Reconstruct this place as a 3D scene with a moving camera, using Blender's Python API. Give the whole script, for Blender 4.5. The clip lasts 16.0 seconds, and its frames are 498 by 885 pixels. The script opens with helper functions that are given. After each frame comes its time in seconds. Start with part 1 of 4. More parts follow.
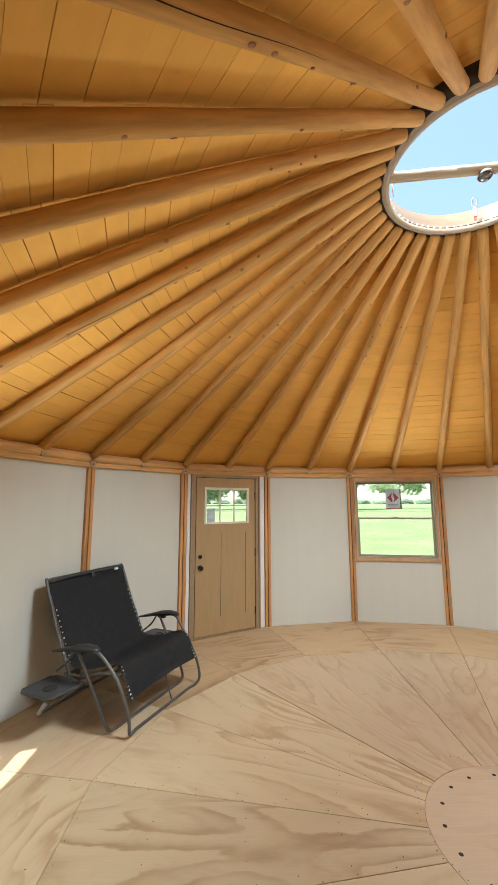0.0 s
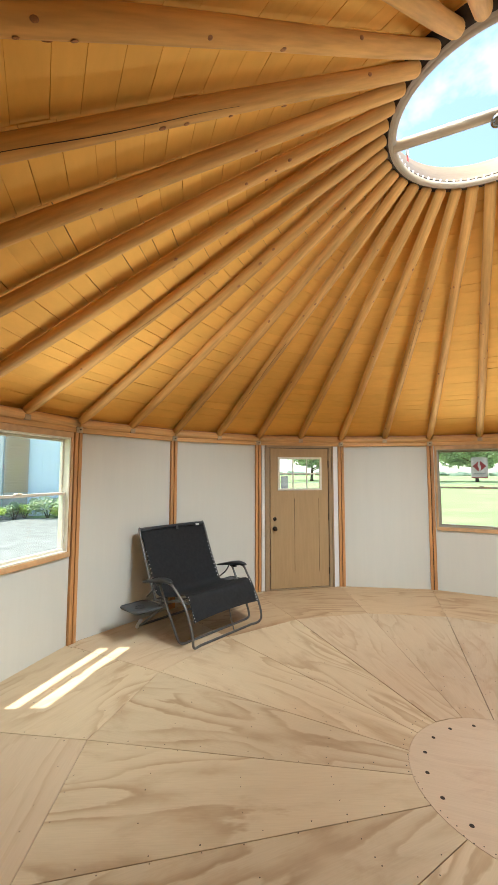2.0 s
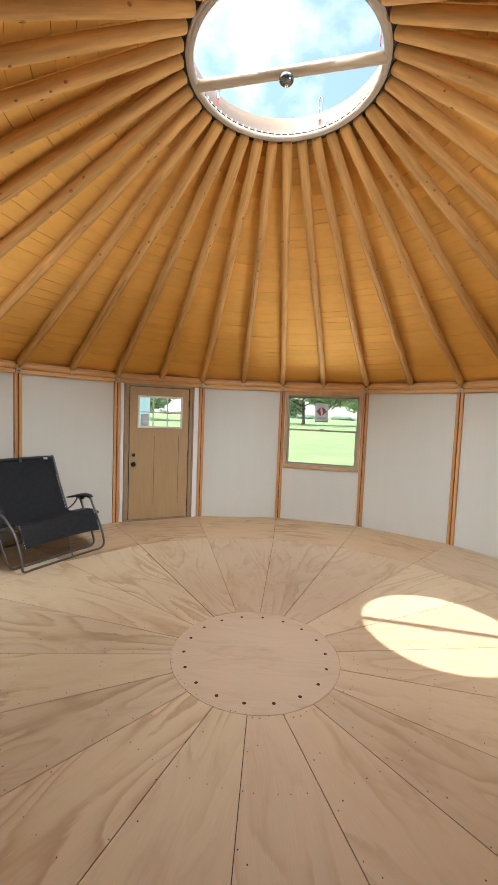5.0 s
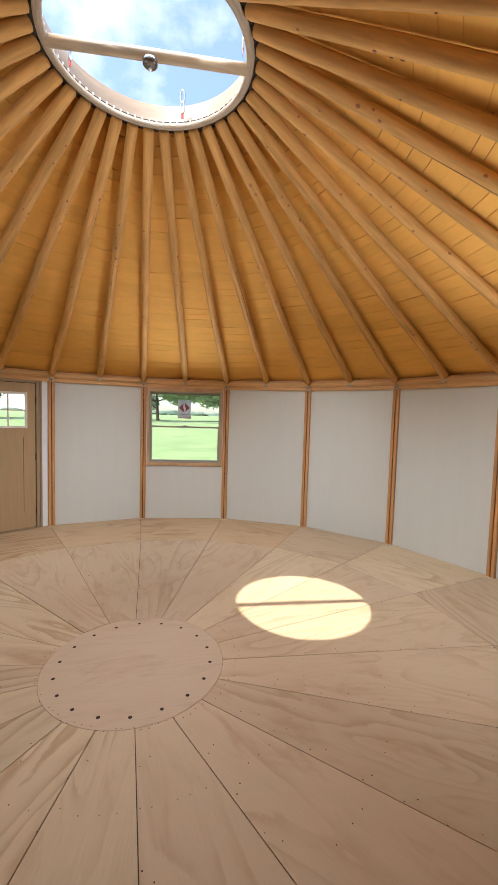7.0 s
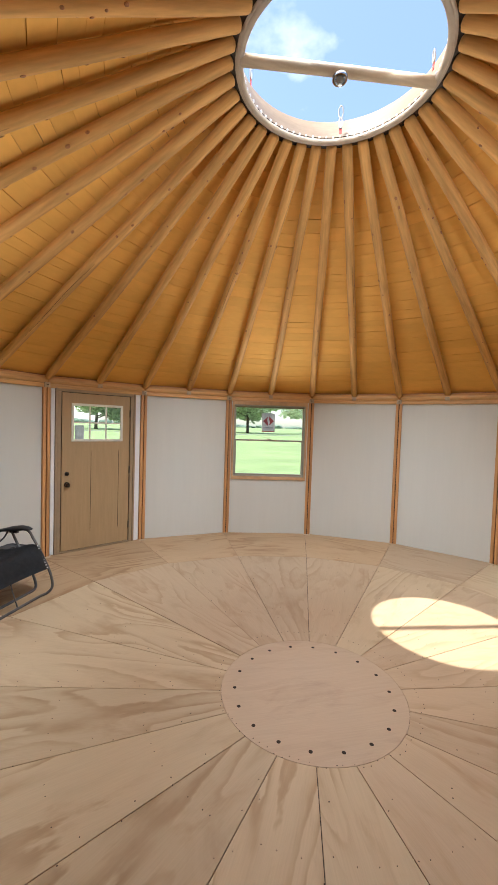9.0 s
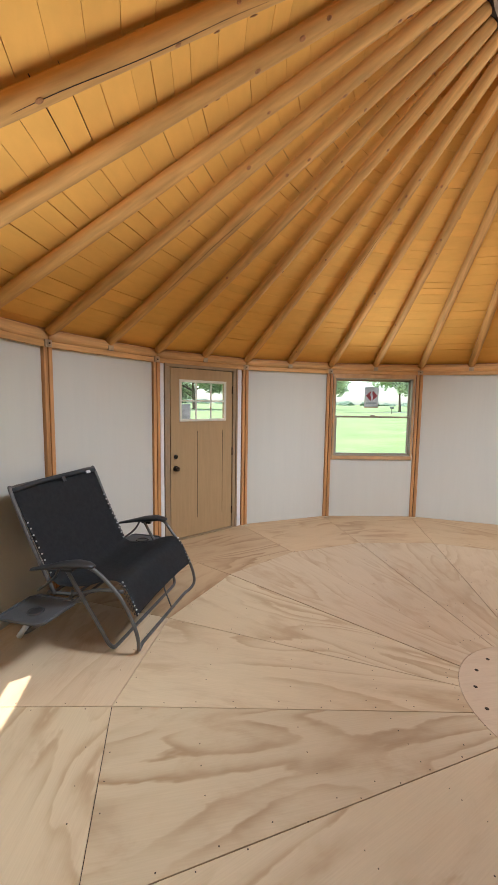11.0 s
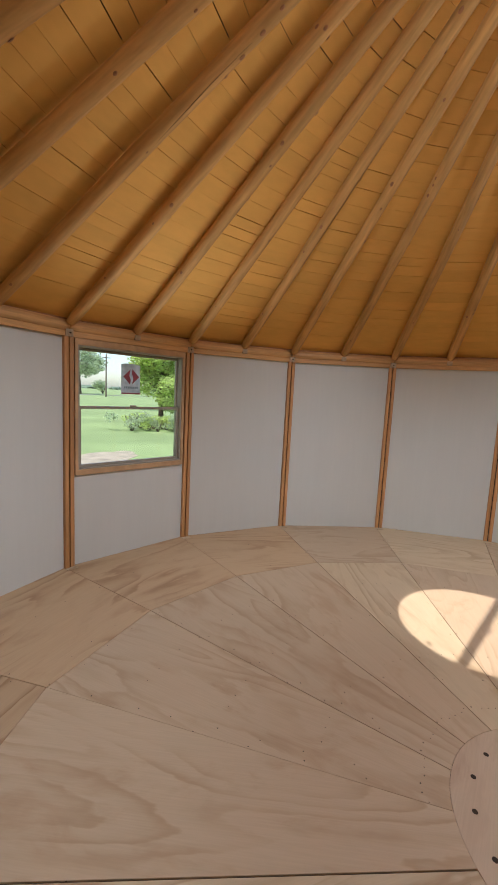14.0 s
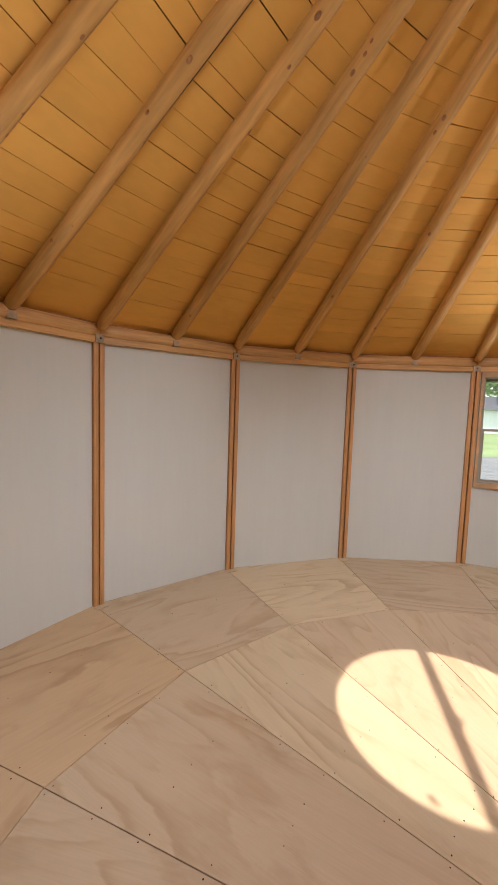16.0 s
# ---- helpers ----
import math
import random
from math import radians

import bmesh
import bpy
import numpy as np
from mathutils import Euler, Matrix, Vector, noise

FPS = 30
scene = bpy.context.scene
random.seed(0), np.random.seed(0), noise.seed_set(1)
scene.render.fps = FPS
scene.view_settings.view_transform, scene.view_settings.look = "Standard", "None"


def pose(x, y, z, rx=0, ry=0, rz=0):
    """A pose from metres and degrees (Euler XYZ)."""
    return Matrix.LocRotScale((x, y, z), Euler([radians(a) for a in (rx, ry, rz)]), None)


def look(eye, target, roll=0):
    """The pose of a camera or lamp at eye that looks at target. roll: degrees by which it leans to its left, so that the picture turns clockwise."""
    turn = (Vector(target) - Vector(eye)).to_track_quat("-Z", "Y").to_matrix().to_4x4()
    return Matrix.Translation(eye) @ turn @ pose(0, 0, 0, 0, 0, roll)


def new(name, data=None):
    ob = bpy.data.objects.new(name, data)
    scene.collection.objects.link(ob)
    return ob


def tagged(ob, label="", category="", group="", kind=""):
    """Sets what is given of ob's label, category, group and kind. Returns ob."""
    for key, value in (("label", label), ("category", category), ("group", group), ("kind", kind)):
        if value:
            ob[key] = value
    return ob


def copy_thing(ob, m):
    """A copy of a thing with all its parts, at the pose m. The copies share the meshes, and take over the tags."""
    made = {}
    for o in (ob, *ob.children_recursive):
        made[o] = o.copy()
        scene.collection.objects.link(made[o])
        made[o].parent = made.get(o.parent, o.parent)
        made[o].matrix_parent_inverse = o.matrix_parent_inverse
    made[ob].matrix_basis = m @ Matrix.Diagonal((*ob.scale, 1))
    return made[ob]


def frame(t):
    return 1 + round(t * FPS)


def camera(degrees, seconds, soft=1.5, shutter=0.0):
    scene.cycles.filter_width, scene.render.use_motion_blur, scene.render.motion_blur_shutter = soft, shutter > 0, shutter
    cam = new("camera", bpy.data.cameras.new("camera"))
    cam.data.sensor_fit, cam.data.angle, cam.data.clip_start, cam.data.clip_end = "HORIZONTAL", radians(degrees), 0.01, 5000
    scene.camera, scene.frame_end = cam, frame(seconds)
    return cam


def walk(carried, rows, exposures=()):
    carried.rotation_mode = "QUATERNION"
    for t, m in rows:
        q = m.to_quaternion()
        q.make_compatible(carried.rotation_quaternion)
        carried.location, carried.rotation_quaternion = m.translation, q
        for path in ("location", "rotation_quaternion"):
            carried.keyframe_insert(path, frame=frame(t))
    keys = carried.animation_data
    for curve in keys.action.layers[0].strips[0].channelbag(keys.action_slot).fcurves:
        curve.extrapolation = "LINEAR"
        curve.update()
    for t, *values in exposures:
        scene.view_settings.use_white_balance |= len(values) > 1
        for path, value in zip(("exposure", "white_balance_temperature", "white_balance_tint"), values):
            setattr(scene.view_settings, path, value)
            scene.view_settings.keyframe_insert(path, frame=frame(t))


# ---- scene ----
# Camera: one lens, rows of seconds, eye in metres, yaw, pitch, roll in degrees
cam = camera(64.16, 16.0)
ROWS = [
    (0, -1.584, -2.347, 1.704, -0.17, 8.57, 0.11),
    (0.5, -1.416, -2.400, 1.712, 4.74, 7.35, 0.56),
    (1, -1.220, -2.530, 1.696, 6.54, 7.09, 1.51),
    (1.5, -1.019, -2.611, 1.711, 9.81, 5.08, 0.47),
    (2, -0.766, -2.675, 1.661, 17.99, 4.48, -0.07),
    (2.5, -0.560, -2.740, 1.665, 22.57, 1.32, -1.00),
    (3, -0.383, -2.879, 1.634, 25.95, -0.59, -1.40),
    (3.5, -0.263, -2.910, 1.633, 28.13, -2.64, -2.13),
    (4, -0.091, -2.811, 1.633, 24.79, -3.28, -1.91),
    (4.5, 0.065, -2.742, 1.621, 14.76, -3.19, -2.57),
    (5, 0.140, -2.746, 1.669, 6.29, -3.95, -2.16),
    (5.2, 0.122, -2.733, 1.644, 2.98, -3.82, -2.25),
    (7.3, -0.066, -2.720, 1.678, -15.17, -3.74, -1.86),
    (7.5, -0.165, -2.671, 1.670, -15.31, -2.93, -1.90),
    (8, -0.411, -2.557, 1.676, -13.74, -2.66, -1.97),
    (8.5, -0.743, -2.462, 1.680, -11.71, -3.08, -1.98),
    (9, -1.022, -2.399, 1.683, -12.11, -2.37, -1.82),
    (9.5, -1.327, -2.177, 1.651, -11.67, -2.07, -1.11),
    (10, -1.596, -2.037, 1.623, -9.69, -2.49, -0.41),
    (10.2, -1.748, -2.007, 1.622, -8.83, -3.72, -0.69),
    (12.3, -2.446, -0.820, 1.706, -25.69, -7.23, -1.68),
    (12.5, -2.423, -0.680, 1.693, -29.53, -7.41, -1.97),
    (13, -2.310, -0.281, 1.669, -33.16, -7.16, -1.39),
    (13.5, -2.179, 0.075, 1.652, -43.54, -7.39, -1.88),
    (14, -1.964, 0.403, 1.655, -54.52, -6.89, -2.82),
    (14.5, -1.586, 0.742, 1.650, -63.33, -7.22, -2.12),
    (15, -1.276, 1.053, 1.618, -72.33, -6.88, -2.21),
    (15.5, -1.042, 1.319, 1.621, -80.96, -5.26, -2.66),
    (16, -0.659, 1.566, 1.619, -87.40, -5.00, -1.87),
]
SKY, SUN_POWER, CLOUD = 0.115, 2.0, (6.0, 6.0, 6.2, 1)
# second row: watts of the fill lamps added at the ring and windows
SKYLIGHT, SLANT_LIGHT, WINDOW_LIGHT = 6.0, (4.0, 4.4, 4.5, 4.6, 3.4), (2.8, 2.4, 4.2)
# the clip's own exposure over time, in stops, and its white balance
EXPOSURES = [(0.0, 2.08, 6650, 5), (2.0, 2.22, 6600, 4), (3.5, 2.26, 6600, 4), (5.0, 2.0, 6450, 9), (8.0, 1.83, 6450, 12), (9.2, 1.92, 6420, 11), (10.0, 2.12, 6420, 9), (12.5, 1.72, 6050, 16), (13.5, 1.6, 6150, 16), (14.2, 1.2, 6350, 16), (14.6, 1.03, 6550, 15), (15.1, 1.17, 6750, 17), (16.0, 1.65, 6750, 18)]
walk(cam, [(t, pose(x, y, z, 90 + pitch, roll, yaw)) for t, x, y, z, yaw, pitch, roll in ROWS], EXPOSURES)

# ---- world, sun ----
SUN = Vector((-1.39, -0.525, 3.92)).normalized()


def build_world():
    world = bpy.data.worlds.new("sky")
    scene.world = world
    world.use_nodes = True
    nt = world.node_tree
    nt.nodes.clear()
    out = nt.nodes.new("ShaderNodeOutputWorld")
    bg = nt.nodes.new("ShaderNodeBackground")
    sky = nt.nodes.new("ShaderNodeTexSky")
    sky.sky_type = "NISHITA"
    sky.sun_disc = False
    sky.sun_elevation = math.asin(SUN.z)
    sky.sun_rotation = math.atan2(SUN.x, SUN.y)
    sky.air_density, sky.dust_density, sky.ozone_density = 1.0, 1.2, 1.0
    co = nt.nodes.new("ShaderNodeTexCoord")
    mp = nt.nodes.new("ShaderNodeMapping")
    mp.inputs["Scale"].default_value = (1.6, 1.6, 2.6)
    mp.inputs["Location"].default_value = (0.55, 0.35, 0.1)
    no = nt.nodes.new("ShaderNodeTexNoise")
    no.inputs["Scale"].default_value = 1.5
    no.inputs["Detail"].default_value = 7
    no.inputs["Roughness"].default_value = 0.55
    rp = nt.nodes.new("ShaderNodeValToRGB")
    rp.color_ramp.elements[0].position, rp.color_ramp.elements[1].position = 0.54, 0.80
    mx = nt.nodes.new("ShaderNodeMix")
    mx.data_type = "RGBA"
    mx.inputs["B"].default_value = CLOUD
    ln = nt.links
    ln.new(co.outputs["Generated"], mp.inputs["Vector"])
    ln.new(mp.outputs["Vector"], no.inputs["Vector"])
    sep, lean = nt.nodes.new("ShaderNodeSeparateXYZ"), nt.nodes.new("ShaderNodeMath")
    lean.operation = "MULTIPLY_ADD"
    lean.inputs[1].default_value = -0.45
    ln.new(co.outputs["Generated"], sep.inputs[0])
    ln.new(sep.outputs["X"], lean.inputs[0])
    ln.new(no.outputs["Fac"], lean.inputs[2])
    ln.new(lean.outputs[0], rp.inputs["Fac"])
    ln.new(rp.outputs["Color"], mx.inputs["Factor"])
    ln.new(sky.outputs["Color"], mx.inputs["A"])
    ln.new(mx.outputs["Result"], bg.inputs["Color"])
    bg.inputs["Strength"].default_value = SKY
    ln.new(bg.outputs["Background"], out.inputs["Surface"])


build_world()
sun_data = bpy.data.lights.new("sun", "SUN")
sun_data.energy, sun_data.angle, sun_data.color = SUN_POWER, radians(0.53), (1.0, 0.935, 0.86)
sun = new("sun", sun_data)
sun.matrix_world = look(SUN * 50, (0, 0, 0))


def fill_lamp(name, m, sx, sy, power, spread, colour, shape):
    """An added fill lamp at an opening, boosting the sky's and the sunlit lawn's light."""
    la = bpy.data.lights.new(name, "AREA")
    la.shape, la.size, la.size_y = shape, sx, sy
    la.energy, la.spread, la.color = power, radians(spread), colour
    new(name, la).matrix_world = m


fill_lamp("skylight_fill", pose(0, 0, 4.02), 1.15, 1.15, SKYLIGHT, 84, (0.85, 0.94, 1.08), "DISK")
for yaw, power, spread in zip((58, 10, -42, -94, 100), SLANT_LIGHT, (60, 60, 60, 60, 50)):  # added fill below the ring, aimed at the walls like slanting sky light
    fill_lamp("skylight_fill", pose(0, 0, 3.74, 45, 0, yaw), 1.0, 1.0, power, spread, (0.84, 0.95, 1.08), "DISK")


# ---- materials ----
def material(name, base, rough=0.6, metal=0.0, spread=0.15, scale=(8, 8, 8), fine=40.0, bump=0.1, by_object=0.0, by_island=0.0, second=None, coords="Object", spec=0.5):
    """Colour varied at two scales by noise, with a fine bump; by_object / by_island: brightness spread from piece to piece."""
    m = bpy.data.materials.new(name)
    m.use_nodes = True
    nt = m.node_tree
    bs = nt.nodes["Principled BSDF"]
    bs.inputs["Roughness"].default_value = rough
    bs.inputs["Metallic"].default_value = metal
    bs.inputs["Specular IOR Level"].default_value = spec
    co = nt.nodes.new("ShaderNodeTexCoord")
    mp = nt.nodes.new("ShaderNodeMapping")
    mp.inputs["Scale"].default_value = scale
    nt.links.new(co.outputs[coords], mp.inputs["Vector"])
    info = nt.nodes.new("ShaderNodeObjectInfo")
    geo = nt.nodes.new("ShaderNodeNewGeometry")
    shift = nt.nodes.new("ShaderNodeMath")
    shift.operation = "MULTIPLY"
    shift.inputs[1].default_value = 37.0
    nt.links.new(geo.outputs["Random Per Island"] if by_island else info.outputs["Random"], shift.inputs[0])
    nt.links.new(shift.outputs[0], mp.inputs["Location"])
    big = nt.nodes.new("ShaderNodeTexNoise")
    big.inputs["Scale"].default_value, big.inputs["Detail"].default_value = 1.0, 4
    small = nt.nodes.new("ShaderNodeTexNoise")
    small.inputs["Scale"].default_value, small.inputs["Detail"].default_value = fine / 8, 5
    for n in (big, small):
        nt.links.new(mp.outputs["Vector"], n.inputs["Vector"])
    mixv = nt.nodes.new("ShaderNodeMath")
    mixv.operation = "MULTIPLY_ADD"
    mixv.inputs[1].default_value = 0.6
    half = nt.nodes.new("ShaderNodeMath")
    half.operation = "MULTIPLY"
    half.inputs[1].default_value = 0.4
    nt.links.new(small.outputs["Fac"], half.inputs[0])
    nt.links.new(big.outputs["Fac"], mixv.inputs[0])
    nt.links.new(half.outputs[0], mixv.inputs[2])
    ramp = nt.nodes.new("ShaderNodeValToRGB")
    lo = second or [c * (1 - 1.6 * spread) for c in base]
    hi = [min(1, c * (1 + spread)) for c in base]
    ramp.color_ramp.elements[0].position, ramp.color_ramp.elements[1].position = 0.36, 0.64
    ramp.color_ramp.elements[0].color, ramp.color_ramp.elements[1].color = (*lo, 1), (*hi, 1)
    nt.links.new(mixv.outputs[0], ramp.inputs["Fac"])
    colour = ramp.outputs["Color"]
    amount = by_object or by_island
    if amount:
        rng = nt.nodes.new("ShaderNodeMapRange")
        rng.inputs["To Min"].default_value, rng.inputs["To Max"].default_value = 1 - amount, 1 + amount
        nt.links.new(geo.outputs["Random Per Island"] if by_island else info.outputs["Random"], rng.inputs["Value"])
        hsv = nt.nodes.new("ShaderNodeHueSaturation")
        nt.links.new(rng.outputs["Result"], hsv.inputs["Value"])
        nt.links.new(colour, hsv.inputs["Color"])
        colour = hsv.outputs["Color"]
    nt.links.new(colour, bs.inputs["Base Color"])
    if bump:
        bp = nt.nodes.new("ShaderNodeBump")
        bp.inputs["Strength"].default_value, bp.inputs["Distance"].default_value = bump, 0.01
        nt.links.new(small.outputs["Fac"], bp.inputs["Height"])
        nt.links.new(bp.outputs["Normal"], bs.inputs["Normal"])
    return m


def plywood(name, light, dark, stain, strong=0.75):
    """Rotary-cut softwood veneer: long wavy growth bands along local x, each sharp on one side and fading on the other,
    stronger in some places and on some sheets than others, with soft blotches and fine fibre."""
    m = bpy.data.materials.new(name)
    m.use_nodes = True
    nt, N = m.node_tree, m.node_tree.nodes.new
    ln = nt.links.new
    bs = nt.nodes["Principled BSDF"]
    bs.inputs["Roughness"].default_value = 0.55
    bs.inputs["Specular IOR Level"].default_value = 0.35

    def noise_at(vector, scale, size=1.0, detail=2.0, rough=0.5, warp=0.0):
        mp, no = N("ShaderNodeMapping"), N("ShaderNodeTexNoise")
        mp.inputs["Scale"].default_value = scale
        no.inputs["Scale"].default_value, no.inputs["Detail"].default_value = size, detail
        no.inputs["Roughness"].default_value, no.inputs["Distortion"].default_value = rough, warp
        ln(vector, mp.inputs["Vector"])
        ln(mp.outputs["Vector"], no.inputs["Vector"])
        return no.outputs["Fac"]

    def ranged(value, a, b, c, d):
        r = N("ShaderNodeMapRange")
        r.interpolation_type = "SMOOTHSTEP"
        for key, v in (("From Min", a), ("From Max", b), ("To Min", c), ("To Max", d)):
            r.inputs[key].default_value = v
        ln(value, r.inputs["Value"])
        return r.outputs["Result"]

    def math_of(kind, a, b):
        n = N("ShaderNodeMath")
        n.operation = kind
        for k, v in enumerate((a, b)):
            if isinstance(v, float):
                n.inputs[k].default_value = v
            else:
                ln(v, n.inputs[k])
        return n.outputs[0]

    def blend(fac, a, b):
        mx = N("ShaderNodeMix")
        mx.data_type = "RGBA"
        for key, v in (("A", a), ("B", b)):
            if isinstance(v, tuple):
                mx.inputs[key].default_value = (*v, 1)
            else:
                ln(v, mx.inputs[key])
        ln(fac, mx.inputs["Factor"])
        return mx.outputs["Result"]

    co, info = N("ShaderNodeTexCoord"), N("ShaderNodeObjectInfo")
    off, add = N("ShaderNodeVectorMath"), N("ShaderNodeVectorMath")
    off.operation = "MULTIPLY"
    off.inputs[1].default_value = (23.0, 41.0, 17.0)
    ln(info.outputs["Random"], off.inputs[0])
    ln(co.outputs["Object"], add.inputs[0])
    ln(off.outputs["Vector"], add.inputs[1])
    here = add.outputs["Vector"]
    rise = math_of("ADD", noise_at(here, (0.55, 2.6, 1.0), 1.0, 1.0, 0.4, 0.5), math_of("MULTIPLY", noise_at(here, (3.5, 9.0, 1.0), 1.0, 3.0, 0.6), 0.10))
    saw = math_of("FRACT", math_of("MULTIPLY", rise, 9.0), 0.0)
    band = N("ShaderNodeValToRGB")
    e = band.color_ramp.elements
    e[0].position, e[0].color = 0.0, (0, 0, 0, 1)
    e[1].position, e[1].color = 0.30, (0.02, 0.02, 0.02, 1)
    for at, v in ((0.62, 0.35), (0.86, 1.0), (0.92, 0.9), (1.0, 0.0)):
        band.color_ramp.elements.new(at).color = (v, v, v, 1)
    ln(saw, band.inputs["Fac"])
    where = ranged(noise_at(here, (0.9, 1.7, 1.0), 1.5, 3.0), 0.38, 0.62, 0.06, strong)
    sheet_share = ranged(info.outputs["Random"], 0.0, 1.0, 0.7, 1.0)
    amount = math_of("MULTIPLY", math_of("MULTIPLY", band.outputs["Color"], where), sheet_share)
    colour = blend(amount, light, dark)
    blotch = ranged(noise_at(here, (1.0, 2.4, 1.0), 2.3, 5.0, 0.62, 0.6), 0.50, 0.78, 0.0, 0.75)
    colour = blend(blotch, colour, stain)
    pale = ranged(noise_at(here, (0.7, 1.2, 1.0), 1.1, 2.0), 0.52, 0.75, 0.0, 0.25)
    colour = blend(pale, colour, tuple(min(1.0, c * k) for c, k in zip(light, (1.06, 1.10, 1.18))))
    fibre = noise_at(here, (6.0, 160.0, 20.0), 1.0, 3.0)
    hsv = N("ShaderNodeHueSaturation")
    ln(colour, hsv.inputs["Color"])
    ln(math_of("MULTIPLY", ranged(fibre, 0.0, 1.0, 0.94, 1.05), ranged(info.outputs["Random"], 0.0, 1.0, 1.05, 0.90)), hsv.inputs["Value"])
    ln(hsv.outputs["Color"], bs.inputs["Base Color"])
    bp = N("ShaderNodeBump")
    bp.inputs["Strength"].default_value, bp.inputs["Distance"].default_value = 0.12, 0.003
    ln(fibre, bp.inputs["Height"])
    ln(bp.outputs["Normal"], bs.inputs["Normal"])
    return m


def glass(name, tint):
    m = bpy.data.materials.new(name)
    m.use_nodes = True
    nt = m.node_tree
    nt.nodes.remove(nt.nodes["Principled BSDF"])
    clear, gloss = nt.nodes.new("ShaderNodeBsdfTransparent"), nt.nodes.new("ShaderNodeBsdfGlossy")
    clear.inputs["Color"].default_value = tint
    gloss.inputs["Roughness"].default_value = 0.02
    fr, mx = nt.nodes.new("ShaderNodeLayerWeight"), nt.nodes.new("ShaderNodeMixShader")
    fr.inputs["Blend"].default_value = 0.5
    pw, sc = nt.nodes.new("ShaderNodeMath"), nt.nodes.new("ShaderNodeMath")
    pw.operation, sc.operation = "POWER", "MULTIPLY_ADD"
    pw.inputs[1].default_value = 4.0
    sc.inputs[1].default_value, sc.inputs[2].default_value = 0.5, 0.025
    nt.links.new(fr.outputs["Facing"], pw.inputs[0])
    nt.links.new(pw.outputs[0], sc.inputs[0])
    nt.links.new(sc.outputs[0], mx.inputs["Fac"])
    nt.links.new(clear.outputs[0], mx.inputs[1])
    nt.links.new(gloss.outputs[0], mx.inputs[2])
    nt.links.new(mx.outputs[0], nt.nodes["Material Output"].inputs["Surface"])
    return m


def see_through(name, base, share):
    """Thin sheet or leaf: part of the light passes through and scatters."""
    m = material(name, base, 0.7, spread=0.25, scale=(3, 3, 3), fine=60, bump=0, by_island=0.22)
    nt = m.node_tree
    bs = nt.nodes["Principled BSDF"]
    tr, mx = nt.nodes.new("ShaderNodeBsdfTranslucent"), nt.nodes.new("ShaderNodeMixShader")
    nt.links.new(bs.inputs["Base Color"].links[0].from_socket, tr.inputs["Color"])
    mx.inputs["Fac"].default_value = share
    nt.links.new(bs.outputs[0], mx.inputs[1])
    nt.links.new(tr.outputs[0], mx.inputs[2])
    nt.links.new(mx.outputs[0], nt.nodes["Material Output"].inputs["Surface"])
    return m


M_PLY = plywood("plywood", (0.58, 0.45, 0.285), (0.33, 0.20, 0.095), (0.45, 0.315, 0.185), 0.78)
M_PLY_PLAIN = plywood("plain_plywood", (0.56, 0.42, 0.27), (0.37, 0.235, 0.12), (0.44, 0.29, 0.165), 0.55)
M_PLY_RED = plywood("reddish_plywood", (0.52, 0.36, 0.205), (0.31, 0.175, 0.08), (0.41, 0.26, 0.14), 0.9)
M_HUB = plywood("plywood_disc", (0.53, 0.40, 0.27), (0.42, 0.285, 0.18), (0.38, 0.26, 0.175), 0.5)
M_DECK = material("roof_boards", (0.80, 0.42, 0.10), 0.8, spread=0.035, scale=(3, 3, 14), fine=24, bump=0.05, by_island=0.05, spec=0.12)
M_LOG = material("peeled_log", (0.62, 0.33, 0.108), 0.6, spread=0.16, scale=(1.6, 16, 16), fine=26, bump=0.08, by_object=0.08, spec=0.15)
M_POST = material("fir_post", (0.54, 0.26, 0.095), 0.5, spread=0.18, scale=(20, 20, 1.2), fine=40, bump=0.1, by_object=0.08)
M_RAIL = material("fir_rail", (0.64, 0.35, 0.13), 0.5, spread=0.15, scale=(1.5, 20, 20), fine=30, bump=0.1, by_object=0.08)
M_CASING = material("fir_casing", (0.55, 0.33, 0.16), 0.55, spread=0.14, scale=(3, 20, 3), fine=40, bump=0.08)
M_WALL = material("white_wall_panel", (0.61, 0.60, 0.535), 0.27, spread=0.012, scale=(6, 6, 0.5), fine=40, bump=0.03)
M_JAMB = material("white_jamb", (0.78, 0.76, 0.73), 0.5, spread=0.03)
M_DOOR = material("tan_door_paint", (0.40, 0.262, 0.13), 0.45, spread=0.05, scale=(40, 40, 3), fine=60, bump=0.05)
M_TRIMTAN = material("tan_trim_paint", (0.32, 0.22, 0.125), 0.5, spread=0.06)
M_VINYL = material("taupe_vinyl", (0.34, 0.30, 0.23), 0.4, spread=0.05)
M_CREAM = material("cream_vinyl", (0.72, 0.68, 0.58), 0.4, spread=0.04)
M_DARK = material("dark_gap", (0.035, 0.022, 0.012), 0.9, spread=0.2)
M_BRACKET = material("tan_bracket_steel", (0.46, 0.34, 0.21), 0.45, metal=0.3, spread=0.15)
M_SUB = material("dark_underlay", (0.045, 0.03, 0.02), 0.9, spread=0.2)
M_STEEL = material("galvanised_steel", (0.55, 0.54, 0.50), 0.35, metal=0.85, spread=0.15)
M_CHROME = material("dark_chrome", (0.30, 0.33, 0.38), 0.14, metal=1.0, spread=0.1)
M_BRONZE = material("dark_bronze", (0.05, 0.035, 0.025), 0.35, metal=0.7, spread=0.2)
M_BAR = material("pale_pole", (0.46, 0.335, 0.205), 0.55, spread=0.14, scale=(2, 14, 14), fine=30)
